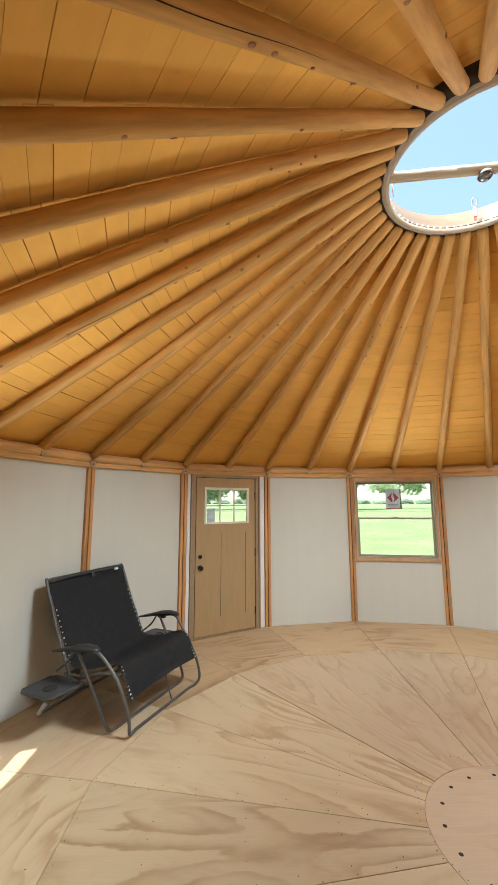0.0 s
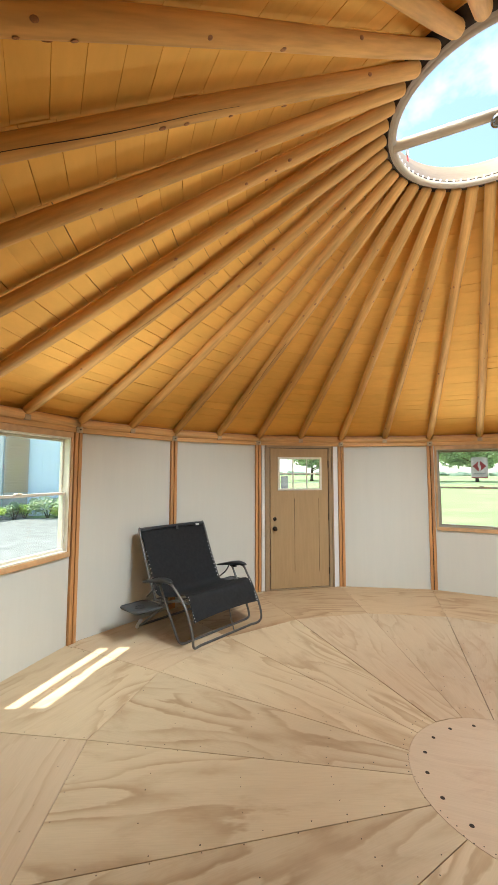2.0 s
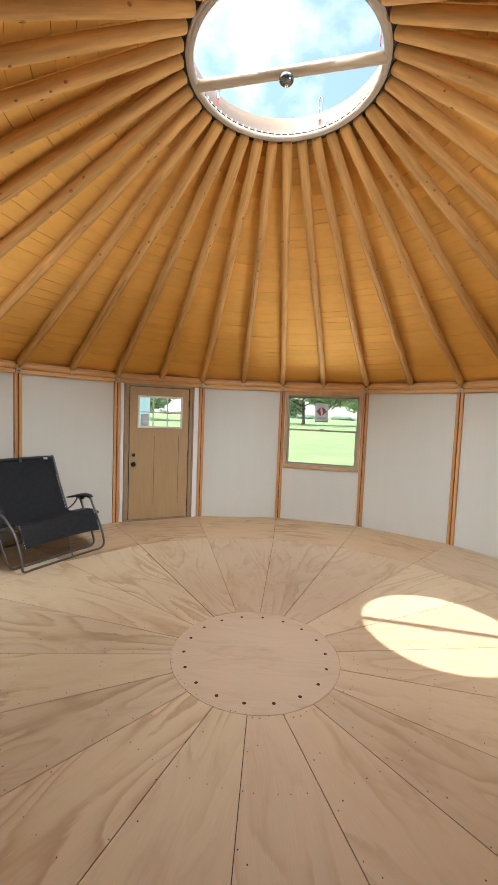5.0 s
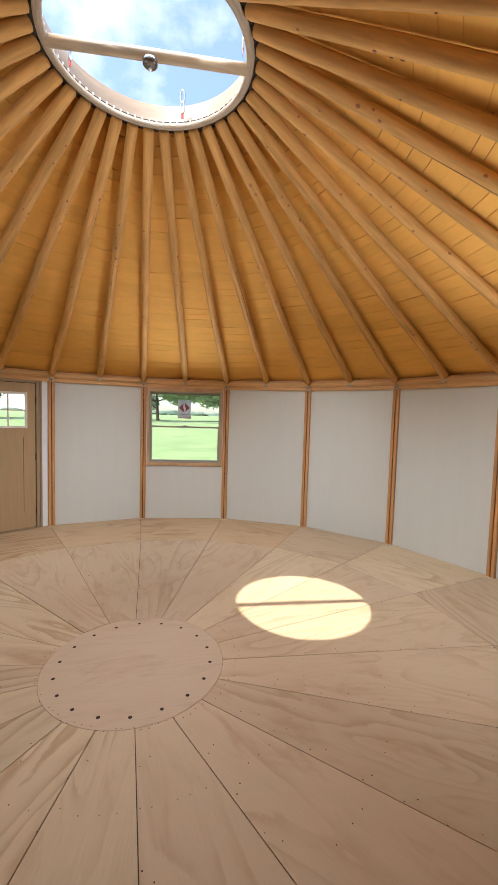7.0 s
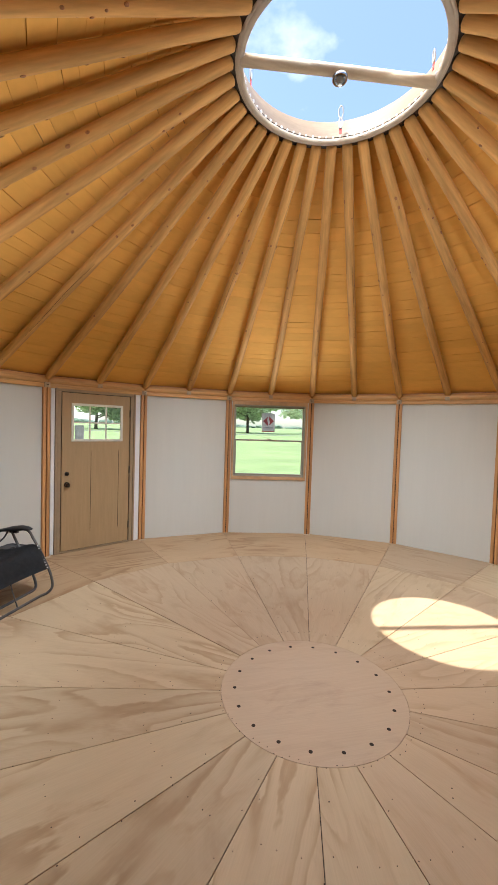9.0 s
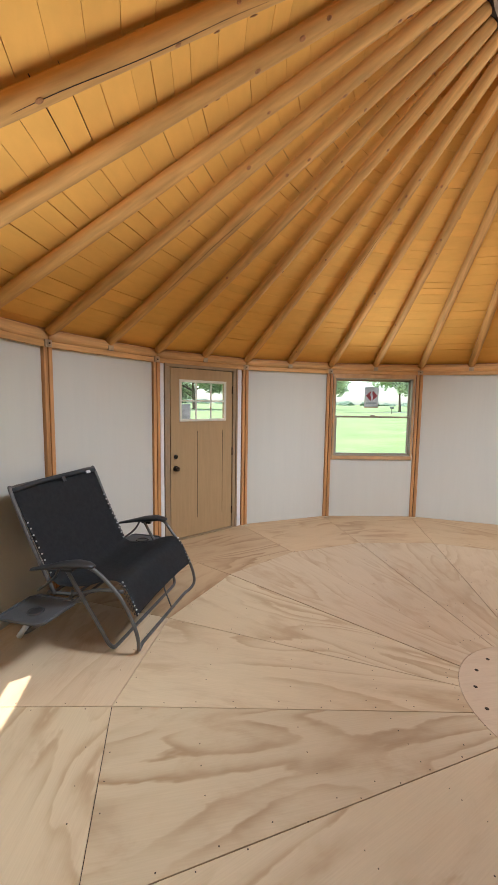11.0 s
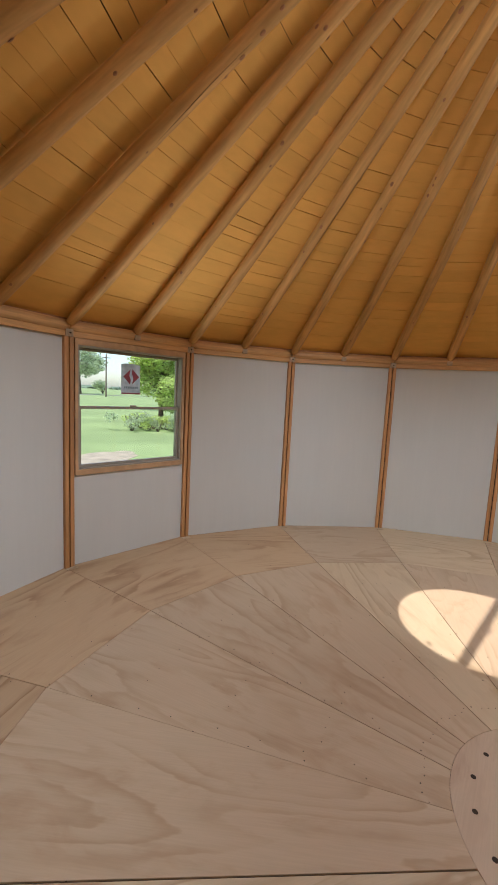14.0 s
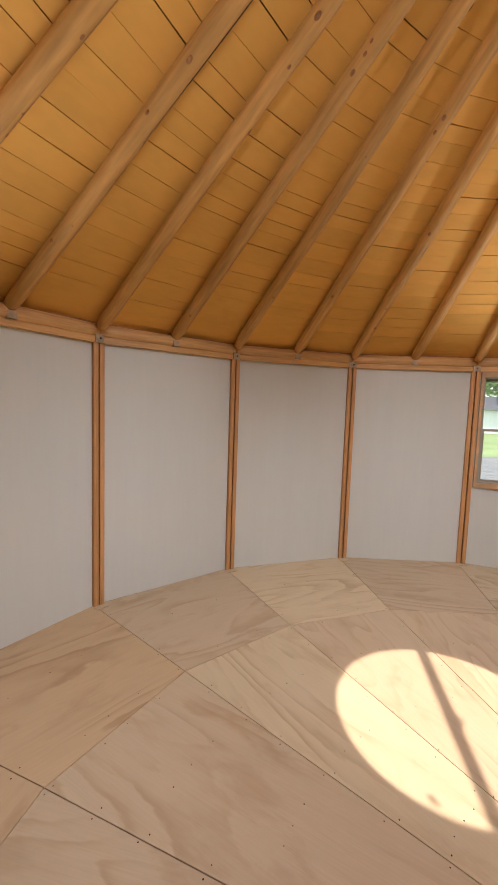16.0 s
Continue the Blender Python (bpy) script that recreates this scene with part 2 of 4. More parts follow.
M_RING = material("ring_wood", (0.36, 0.265, 0.175), 0.55, spread=0.08, scale=(6, 6, 30), fine=30)
M_TUBE = material("grey_tube", (0.13, 0.125, 0.12), 0.38, metal=0.45, spread=0.12)
M_CLOTH = material("black_mesh_cloth", (0.032, 0.034, 0.037), 0.8, spread=0.15, scale=(30, 30, 30), fine=300, bump=0.15)
M_PLASTIC = material("black_plastic", (0.025, 0.025, 0.025), 0.45, spread=0.15)
M_TRAY = material("grey_plastic_tray", (0.06, 0.063, 0.066), 0.5, spread=0.1)
M_WHITE = material("white_plastic", (0.75, 0.74, 0.72), 0.45, spread=0.04)
M_RED = material("red_webbing", (0.55, 0.07, 0.05), 0.7, spread=0.1)
M_LOGO = material("maroon_print", (0.35, 0.06, 0.07), 0.6, spread=0.1)
M_PAPER = see_through("grey_white_vinyl_print", (0.66, 0.62, 0.64), 0.45)
M_SKIN = material("roof_membrane", (0.55, 0.55, 0.52), 0.6, spread=0.1)
M_GLASS = glass("window_glass", (0.90, 0.94, 0.93, 1))
M_GRASS = material("grass", (0.23, 0.30, 0.12), 0.9, spread=0.3, scale=(0.35, 0.35, 0.35), fine=160, bump=0.4, coords="Object", second=(0.185, 0.25, 0.095))
M_GRAVEL = material("pale_gravel", (0.24, 0.24, 0.225), 0.95, spread=0.2, scale=(3, 3, 3), fine=300, bump=0.5)
# paler than real foliage: haze and window glare are put into the colour
M_LEAF = see_through("leaves", (0.55, 0.64, 0.44), 0.7)
M_LEAF_LIGHT = see_through("pale_leaves", (0.60, 0.72, 0.26), 0.62)
M_BARK = material("bark", (0.10, 0.075, 0.055), 0.95, spread=0.3, scale=(6, 6, 1.5), fine=60, bump=0.6)
M_SIDING = material("pale_metal_siding", (0.74, 0.80, 0.84), 0.55, spread=0.05, scale=(6, 6, 0.2), fine=30, bump=0.05)
M_BRICK = material("brick", (0.44, 0.30, 0.19), 0.9, spread=0.25, scale=(4, 4, 4), fine=80, by_island=0.25)
M_MORTAR = material("mortar", (0.42, 0.38, 0.33), 0.95, spread=0.1)
M_METER = material("grey_metal_box", (0.28, 0.30, 0.32), 0.5, metal=0.3, spread=0.1)
M_ROOFTIN = material("dark_roofing", (0.12, 0.12, 0.13), 0.6, spread=0.15)
M_POLE = material("weathered_pole", (0.14, 0.115, 0.09), 0.9, spread=0.2)
# pale bluish green, with the haze of distance put into it
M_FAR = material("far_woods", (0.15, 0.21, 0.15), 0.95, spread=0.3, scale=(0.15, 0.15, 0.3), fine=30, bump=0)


# ---- mesh helpers ----
def part(name, bm, mat, parent=None, label="", smooth=False):
    """Links a bmesh as one mesh object under a thing or a part."""
    me = bpy.data.meshes.new(name)
    bm.normal_update()
    if smooth:
        for fc in bm.faces:
            fc.smooth = True
    bm.to_mesh(me)
    bm.free()
    me.materials.append(mat)
    ob = new(name, me)
    ob.parent = parent
    return tagged(ob, label)


def same(name, me, parent, m=Matrix()):
    ob = new(name, me)
    ob.parent = parent
    ob.matrix_local = m
    return ob


def box(bm, x0, x1, y0, y1, z0, z1, bevel=0.0):
    g = bmesh.ops.create_cube(bm, size=1.0, matrix=Matrix.Translation(((x0 + x1) / 2, (y0 + y1) / 2, (z0 + z1) / 2)) @ Matrix.Diagonal((x1 - x0, y1 - y0, z1 - z0, 1)))
    if bevel:
        vs = set(g["verts"])
        ed = [e for e in bm.edges if e.verts[0] in vs and e.verts[1] in vs]
        bmesh.ops.bevel(bm, geom=ed, offset=bevel, segments=2, affect="EDGES", profile=0.6)
    return bm


def boxes(*rows, bevel=0.0):
    bm = bmesh.new()
    for r in rows:
        box(bm, *r, bevel=bevel)
    return bm


def prism(pts, z0, z1, bm=None):
    bm = bm or bmesh.new()
    lo, hi = [bm.verts.new((x, y, z0)) for x, y in pts], [bm.verts.new((x, y, z1)) for x, y in pts]
    bm.faces.new(hi)
    bm.faces.new(lo[::-1])
    n = len(pts)
    for i in range(n):
        bm.faces.new((lo[i], lo[(i + 1) % n], hi[(i + 1) % n], hi[i]))
    return bm


def smooth_path(pts, steps=5):
    """A rounded path through the points."""
    P = [Vector(p) for p in pts]
    P = [2 * P[0] - P[1]] + P + [2 * P[-1] - P[-2]]
    out = []
    for i in range(1, len(P) - 2):
        a, b, c, d = P[i - 1:i + 3]
        for s in range(steps):
            t = s / steps
            out.append(0.5 * (2 * b + (c - a) * t + (2 * a - 5 * b + 4 * c - d) * t * t + (3 * b - a - 3 * c + d) * t ** 3))
    return out + [P[-2]]


def tube(pts, radius, seg=10, bm=None, closed=False, radii=None):
    bm = bm or bmesh.new()
    P = [Vector(p) for p in pts]
    n = len(P)
    rings, side = [], None
    for i, p in enumerate(P):
        a = P[(i - 1) % n] if (closed or i) else P[0]
        b = P[(i + 1) % n] if (closed or i < n - 1) else P[-1]
        d = (b - a).normalized()
        if side is None:
            side = d.orthogonal().normalized()
        side = (side - d * side.dot(d)).normalized()
        up = d.cross(side)
        r = radii[i] if radii else radius
        rings.append([bm.verts.new(p + r * (math.cos(2 * math.pi * k / seg) * side + math.sin(2 * math.pi * k / seg) * up)) for k in range(seg)])
    for i in range(n if closed else n - 1):
        A, B = rings[i], rings[(i + 1) % n]
        for k in range(seg):
            bm.faces.new((A[k], A[(k + 1) % seg], B[(k + 1) % seg], B[k]))
    if not closed:
        bm.faces.new(rings[0][::-1])
        bm.faces.new(rings[-1])
    return bm


def disc(bm, x, y, z, r, h, seg=12):
    return prism([(x + r * math.cos(2 * math.pi * i / seg), y + r * math.sin(2 * math.pi * i / seg)) for i in range(seg)], z, z + h, bm)


# ---- plan: an eighteen-sided room round the origin ----
SIDES, R_POST, Z_RAIL, Z_WALL = 18, 3.70, 2.108, 2.083
PHASE = 90.58
STEP = 360 / SIDES
WIDTH = 2 * R_POST * math.sin(radians(STEP / 2))
HUB = (-0.05, -0.06)


def post_angle(k):
    return PHASE - STEP * (k - 2)


def panel_pose(k):
    """x along the wall from post k to post k + 1, y outwards, z up."""
    a = radians(post_angle(k))
    return pose(R_POST * math.cos(a), R_POST * math.sin(a), 0, 0, 0, post_angle(k) - 90 - STEP / 2)


def empty(name, m=Matrix(), **tags):
    ob = new(name)
    ob.matrix_world = m
    ob.empty_display_size = 0.05
    return tagged(ob, **tags)


DOOR, WINDOWS = 0, (-3, 2, 7)
W0, W1, WZ0, WZ1 = 0.085, 1.20, 0.90, 2.015          # window opening
D0, D1, DZ1 = 0.125, 1.135, 2.085                     # door opening

# walls
for i, k in enumerate(range(-3, 15)):
    bm = bmesh.new()
    y0, y1 = 0.03, 0.13
    if k in WINDOWS:
        for r in ((0, WIDTH, y0, y1, 0, WZ0), (0, W0, y0, y1, WZ0, WZ1), (W1, WIDTH, y0, y1, WZ0, WZ1), (0, WIDTH, y0, y1, WZ1, Z_WALL + 0.02)):
            box(bm, *r)
    elif k == DOOR:
        for r in ((0, D0, y0, y1, 0, DZ1), (D1, WIDTH, y0, y1, 0, DZ1), (0, WIDTH, y0, y1, DZ1, Z_WALL + 0.02)):
            box(bm, *r)
    else:
        box(bm, 0, WIDTH, y0, y1, 0, Z_WALL + 0.02)
    w = part("wall_%d" % (i + 1), bm, M_WALL)
    w.matrix_world = panel_pose(k)
    tagged(w, "smooth off-white insulated wall panel between wooden posts", "wall", kind="structure")

# posts
post = empty("wall_post", label="double fir wall post with a dark groove down its middle", category="post", group="wall posts")
part("stud", boxes((-0.044, -0.005, -0.012, 0.035, 0, Z_WALL), bevel=0.006), M_POST, post)
part("stud", boxes((0.005, 0.044, -0.012, 0.035, 0, Z_WALL), bevel=0.006), M_POST, post)
# core behind the studs, coloured dark for the shade in the groove
part("spline", boxes((-0.03, 0.03, 0.012, 0.15, 0, Z_WALL)), M_DARK, post, "post core, dark to give the groove its shade")
bm = boxes((-0.034, 0.034, -0.022, 0.0, Z_WALL - 0.012, Z_WALL + 0.05), (-0.02, 0.02, -0.028, -0.01, Z_WALL + 0.0, Z_WALL + 0.04), bevel=0.004)
part("bracket", bm, M_BRACKET, post, "galvanised steel bracket")
bm = bmesh.new()
tube([(0, -0.034, Z_WALL + 0.02), (0, -0.02, Z_WALL + 0.02)], 0.008, 8, bm)
part("bolt", bm, M_BRONZE, post, "dark bolt head")
bm = boxes((-0.05, 0.05, -0.07, -0.012, 0.0, 0.006), bevel=0.002)
part("foot_block", bm, M_PLY, post, "small plywood block at the foot")
for k in range(-3, 15):
    a = post_angle(k)
    m = pose(R_POST * math.cos(radians(a)), R_POST * math.sin(radians(a)), 0, 0, 0, a - 90)
    if k == -3:
        post.matrix_world = m
    else:
        copy_thing(post, m)

# top rails, one from post to post
rail = empty("top_rail", label="rounded fir rail on top of the wall panels", category="rail", group="top rails")
bm = bmesh.new()
path = [(WIDTH * s / 12, 0.03, Z_RAIL + 0.055) for s in range(13)]
tube([Vector(p) for p in path], 0.052, 14, bm)
part("log", bm, M_RAIL, rail, smooth=True)
part("ledger", boxes((0.03, WIDTH - 0.03, -0.004, 0.05, Z_WALL - 0.012, Z_WALL + 0.036), bevel=0.004), M_RAIL, rail, "flat strip under the rail")
bm = boxes((WIDTH / 2 - 0.03, WIDTH / 2 + 0.03, -0.026, 0.0, Z_RAIL + 0.012, Z_RAIL + 0.06), bevel=0.004)
part("bracket", bm, M_BRACKET, rail, "galvanised steel bracket")
for k in range(-3, 15):
    m = panel_pose(k)
    if k == -3:
        rail.matrix_world = m
    else:
        copy_thing(rail, m)

# ---- roof ----
R_LOW, Z_LOW, R_TIP, Z_TIP = 3.665, 2.192, 0.655, 3.925
ALONG = Vector((R_TIP - R_LOW, 0, Z_TIP - Z_LOW))
PITCH = math.degrees(math.atan2(ALONG.z, -ALONG.x))
LENGTH = ALONG.length - 0.022
R_LOG = 0.043


def rafter_mesh(seed):
    """A peeled pole: slightly bent, slightly tapered, rounded tip, a few knots and a drying crack."""
    rnd = random.Random(seed)
    bm = bmesh.new()
    pts, radii = [], []
    ph = rnd.uniform(0, 6)
    n = 40
    for i in range(n + 1):
        s = i / n
        pts.append((s * LENGTH, 0.003 * math.sin(3 * s * math.pi + ph), 0.003 * math.sin(2.3 * s * math.pi + 2 * ph)))
        radii.append((R_LOG + 0.003 - 0.004 * s) * (1 + 0.010 * math.sin(17 * s + ph)))
    for j, f in ((-3, 1.0), (-2, 0.93), (-1, 0.6)):
        radii[n + 1 + j] *= f
    pts[n - 2], pts[n - 1], pts[n] = (LENGTH - 0.03, 0, 0), (LENGTH - 0.009, 0, 0), (LENGTH, 0, 0)
    radii[0] *= 0.8
    tube(pts, 0.04, 16, bm, radii=radii)
    me = bpy.data.meshes.new("rafter")
    for fc in bm.faces:
        fc.smooth = True
    bm.to_mesh(me)
    bm.free()
    me.materials.append(M_LOG)
    return me


def knot_mesh():
    bm = bmesh.new()
    bmesh.ops.create_uvsphere(bm, u_segments=10, v_segments=6, radius=1.0, matrix=Matrix.Diagonal((0.015, 0.010, 0.003, 1)))
    me = bpy.data.meshes.new("knot")
    for fc in bm.faces:
        fc.smooth = True
    bm.to_mesh(me)
    bm.free()
    me.materials.append(material("knot_wood", (0.36, 0.15, 0.05), 0.6, spread=0.25, scale=(60, 60, 60)))
    return me


KNOT = knot_mesh()
rafters = [rafter_mesh(s) for s in range(7)]
for j in range(2 * SIDES):
    a = post_angle(2) + j * STEP / 2
    ob = new("rafter", rafters[(j * 3 + j // 5) % 7])
    ob.matrix_world = pose(0, 0, 0, 0, 0, a + 180) @ pose(-R_LOW, 0, Z_LOW, 0, -PITCH, 0) @ pose(0, 0, 0, (j * 47) % 24 - 12, 0, 0)
    tagged(ob, "peeled round pine rafter pole rising to the roof ring", "rafter", group="roof rafters")
    rnd = random.Random(500 + j)
    for _ in range(9):
        x, a = rnd.uniform(0.2, LENGTH - 0.3), rnd.uniform(-1.25, 1.25)
        k_ = rnd.uniform(0.6, 1.15)
        same("knot", KNOT, ob, Matrix.Translation((x, 0.0435 * math.sin(a), -0.0435 * math.cos(a))) @ Matrix.Rotation(a, 4, "X") @ Matrix.Diagonal((k_, k_, 1, 1)))
    if j % 4 == 1:
        rnd = random.Random(j)
        s0, ln_ = rnd.uniform(0.3, 0.9), rnd.uniform(1.2, 2.0)
        side = rnd.choice((-1, 1)) * rnd.uniform(0.3, 0.7)
        bm = bmesh.new()
        pts = [(s0 + ln_ * i / 20, R_LOG * math.sin(side + 0.1 * math.sin(i * 0.6)), -R_LOG * math.cos(side + 0.1 * math.sin(i * 0.6)) + 0.001) for i in range(21)]
        tube(pts, 0.002, 5, bm, radii=[0.0006 + 0.0015 * math.sin(math.pi * i / 20) for i in range(21)])
        part("drying_crack", bm, M_DARK, ob, "long dark drying crack")

# board ceiling: boards lie across each bay, on top of the poles
bm = bmesh.new()
up = R_LOG + 0.016
rnd = random.Random(11)
for j in range(2 * SIDES):
    base = pose(0, 0, 0, 0, 0, post_angle(2) + (j + 0.5) * STEP / 2 + 180)
    slope = math.atan2(Z_TIP - Z_LOW, R_LOW - R_TIP)
    s = -0.10
    plain = rnd.random() < 0.55
    while s < LENGTH - 0.03:
        if s < -0.09 and plain:
            wdt = rnd.uniform(0.30, 0.55)
        else:
            wdt = rnd.choice((0.092, 0.118, 0.14, 0.14, 0.14))
        gap = rnd.choice((0.0012, 0.002, 0.0025, 0.0035, 0.005))
        e = min(s + wdt, LENGTH)
        quad = []
        drop = rnd.uniform(0, 0.003)
        tw = rnd.uniform(-0.003, 0.003)
        for ss, sg in ((s, -1), (s, 1), (e - gap, 1), (e - gap, -1)):
            r = R_LOW - math.cos(slope) * ss - math.sin(slope) * -0.0
            hw = r * math.tan(radians(STEP / 4)) + 0.003
            quad.append(Vector((-r, sg * hw, Z_LOW + math.sin(slope) * (ss + tw * sg))))
        nrm = Vector((-math.sin(slope), 0, math.cos(slope)))
        lo = [bm.verts.new(base @ (q + nrm * (up + drop))) for q in quad]
        hi = [bm.verts.new(base @ (q + nrm * (up + 0.024))) for q in quad]
        bm.faces.new(lo)
        bm.faces.new(hi[::-1])
        for i in range(4):
            bm.faces.new((lo[i], hi[i], hi[(i + 1) % 4], lo[(i + 1) % 4]))
        s = e
ceiling = part("ceiling", bm, M_DECK)
tagged(ceiling, "golden pine roof boards laid across round rafters", "ceiling", kind="structure")


def cone_shell(bm, rows, seg=36):
    """A shell of revolution through (radius, height) rows."""
    rings = [[bm.verts.new((r * math.cos(radians(PHASE) + 2 * math.pi * i / seg), r * math.sin(radians(PHASE) + 2 * math.pi * i / seg), z)) for i in range(seg)] for r, z in rows]
    for A, B in zip(rings, rings[1:]):
        for i in range(seg):
            bm.faces.new((A[i], A[(i + 1) % seg], B[(i + 1) % seg], B[i]))
    return bm


sl = math.tan(radians(PITCH))
# unseen dark sheet, added so the gaps between boards look shaded
bm = cone_shell(bmesh.new(), [(0.69, Z_TIP + 0.108), (3.68, Z_LOW + 0.108), (3.84, Z_LOW + 0.108 - 0.16 * sl), (3.84, Z_LOW + 0.112 - 0.16 * sl), (0.69, Z_TIP + 0.112), (0.69, Z_TIP + 0.108)])
underlay = part("roof_underlay", bm, M_DARK)
tagged(underlay, "added dark sheet that gives the gaps between the roof boards their shade", "underlay", kind="structure")
bm = cone_shell(bmesh.new(), [(0.69, Z_TIP + 0.12), (3.68, Z_LOW + 0.12), (3.85, Z_LOW + 0.12 - 0.17 * sl), (3.85, Z_LOW + 0.19 - 0.17 * sl), (0.69, Z_TIP + 0.18), (0.69, Z_TIP + 0.12)])
roof = part("roof", bm, M_SKIN)
tagged(roof, "insulated roof cover over the board ceiling", "roof", kind="structure")
bm = cone_shell(bmesh.new(), [(3.735, Z_RAIL + 0.03), (3.83, Z_RAIL + 0.0), (3.83, Z_LOW + 0.04), (3.735, Z_LOW + 0.06), (3.735, Z_RAIL + 0.03)])
eave = part("eave_block", bm, M_POST)
tagged(eave, "wood blocking between the rafter feet", "trim", kind="structure")

# roof ring
ring = empty("roof_ring", label="round bentwood skylight ring held by the rafter tips", category="skylight ring")
bm = bmesh.new()
tube([(0.619 * math.cos(2 * math.pi * i / 96), 0.619 * math.sin(2 * math.pi * i / 96), Z_TIP - 0.022) for i in range(96)], 0.020, 10, bm, closed=True)
part("lip", bm, M_RING, ring, "rounded pale lip", smooth=True)
bm = cone_shell(bmesh.new(), [(0.620, Z_TIP - 0.01), (0.648, Z_TIP + 0.15), (0.688, Z_TIP + 0.15), (0.650, Z_TIP - 0.03), (0.620, Z_TIP - 0.03)], 72)
part("band", bm, M_RING, ring, "bent plywood band", smooth=True)
# added dark ring, painting in the shade between the tips
bm = cone_shell(bmesh.new(), [(0.645, Z_TIP - 0.02), (0.76, Z_TIP + 0.02), (0.76, Z_TIP + 0.06), (0.67, Z_TIP + 0.06)], 72)
part("collar", bm, M_SUB, ring, "added dark ring for the shade between the rafter tips")
bm = bmesh.new()
tube([(0.613 * math.cos(2 * math.pi * i / 96), 0.613 * math.sin(2 * math.pi * i / 96), Z_TIP + 0.004) for i in range(96)], 0.003, 6, bm, closed=True)
part("cord", bm, M_DARK, ring, "thin dark cord along the lip")
# small white boxes stand for the stitches of the cord
bm = boxes((-0.006, 0.006, -0.010, 0.006, -0.008, 0.008), bevel=0.002)
clip = part("clip", bm, M_WHITE, ring, "small white stitch of the cord")
for i in range(72):
    a = 2 * math.pi * i / 72
    m = Matrix.Translation((0.608 * math.cos(a), 0.608 * math.sin(a), Z_TIP + 0.004)) @ Matrix.Rotation(a + math.pi / 2, 4, "Z")
    if i == 0:
        clip.matrix_local = m
    else:
        same("clip", clip.data, ring, m)

bar = empty("cross_pole", label="pale round wooden pole across the skylight opening", category="pole")
d = Vector((1.167, -0.14, 0)).normalized()
bz = Z_TIP - 0.025
part("pole", tube([d * -0.618 + Vector((0, 0, bz)), d * -0.2 + Vector((0, 0, bz + 0.002)), d * 0.2 + Vector((0, 0, bz + 0.002)), d * 0.618 + Vector((0, 0, bz))], 0.034, 16), M_BAR, bar, smooth=True)
bm = bmesh.new()
bmesh.ops.create_uvsphere(bm, u_segments=20, v_segments=12, radius=1, matrix=Matrix.Translation((0.0, 0, bz - 0.045)) @ Matrix.Diagonal((0.05, 0.05, 0.032, 1)))
cap = part("hanger_dome", bm, M_CHROME, bar, "chromed hanger dome", smooth=True)
part("bolt", tube([(0, 0, bz - 0.072), (0, 0, bz - 0.086)], 0.012, 6), M_STEEL, cap, "bright hex bolt")


def carabiner(a, high):
    c = empty("carabiner", pose(0.578 * math.cos(radians(a)), 0.578 * math.sin(radians(a)), Z_TIP + 0.01, 0, 0, a - 90), label="steel carabiner on a short red strap at the skylight lip", category="carabiner", group="skylight carabiners")
    part("strap", boxes((-0.011, 0.011, -0.002, 0.002, -0.005, 0.045), bevel=0.001), M_RED, c, "red strap")
    ov2 = [(0.013 * math.cos(t), 0, 0.075 + 0.040 * math.sin(t)) for t in [2 * math.pi * i / 16 for i in range(16)]]
    part("swivel", tube(ov2, 0.007, 8, closed=True), M_STEEL, c, smooth=True)
    if not high:
        return
    oval = [(0.017 * math.cos(t), 0, 0.155 + 0.045 * math.sin(t)) for t in [2 * math.pi * i / 20 for i in range(20)]]
    part("link", tube(oval, 0.006, 8, closed=True), M_STEEL, c, smooth=True)


for a, long in ((65, True), (152, False), (-12, False)):
    carabiner(a, long)


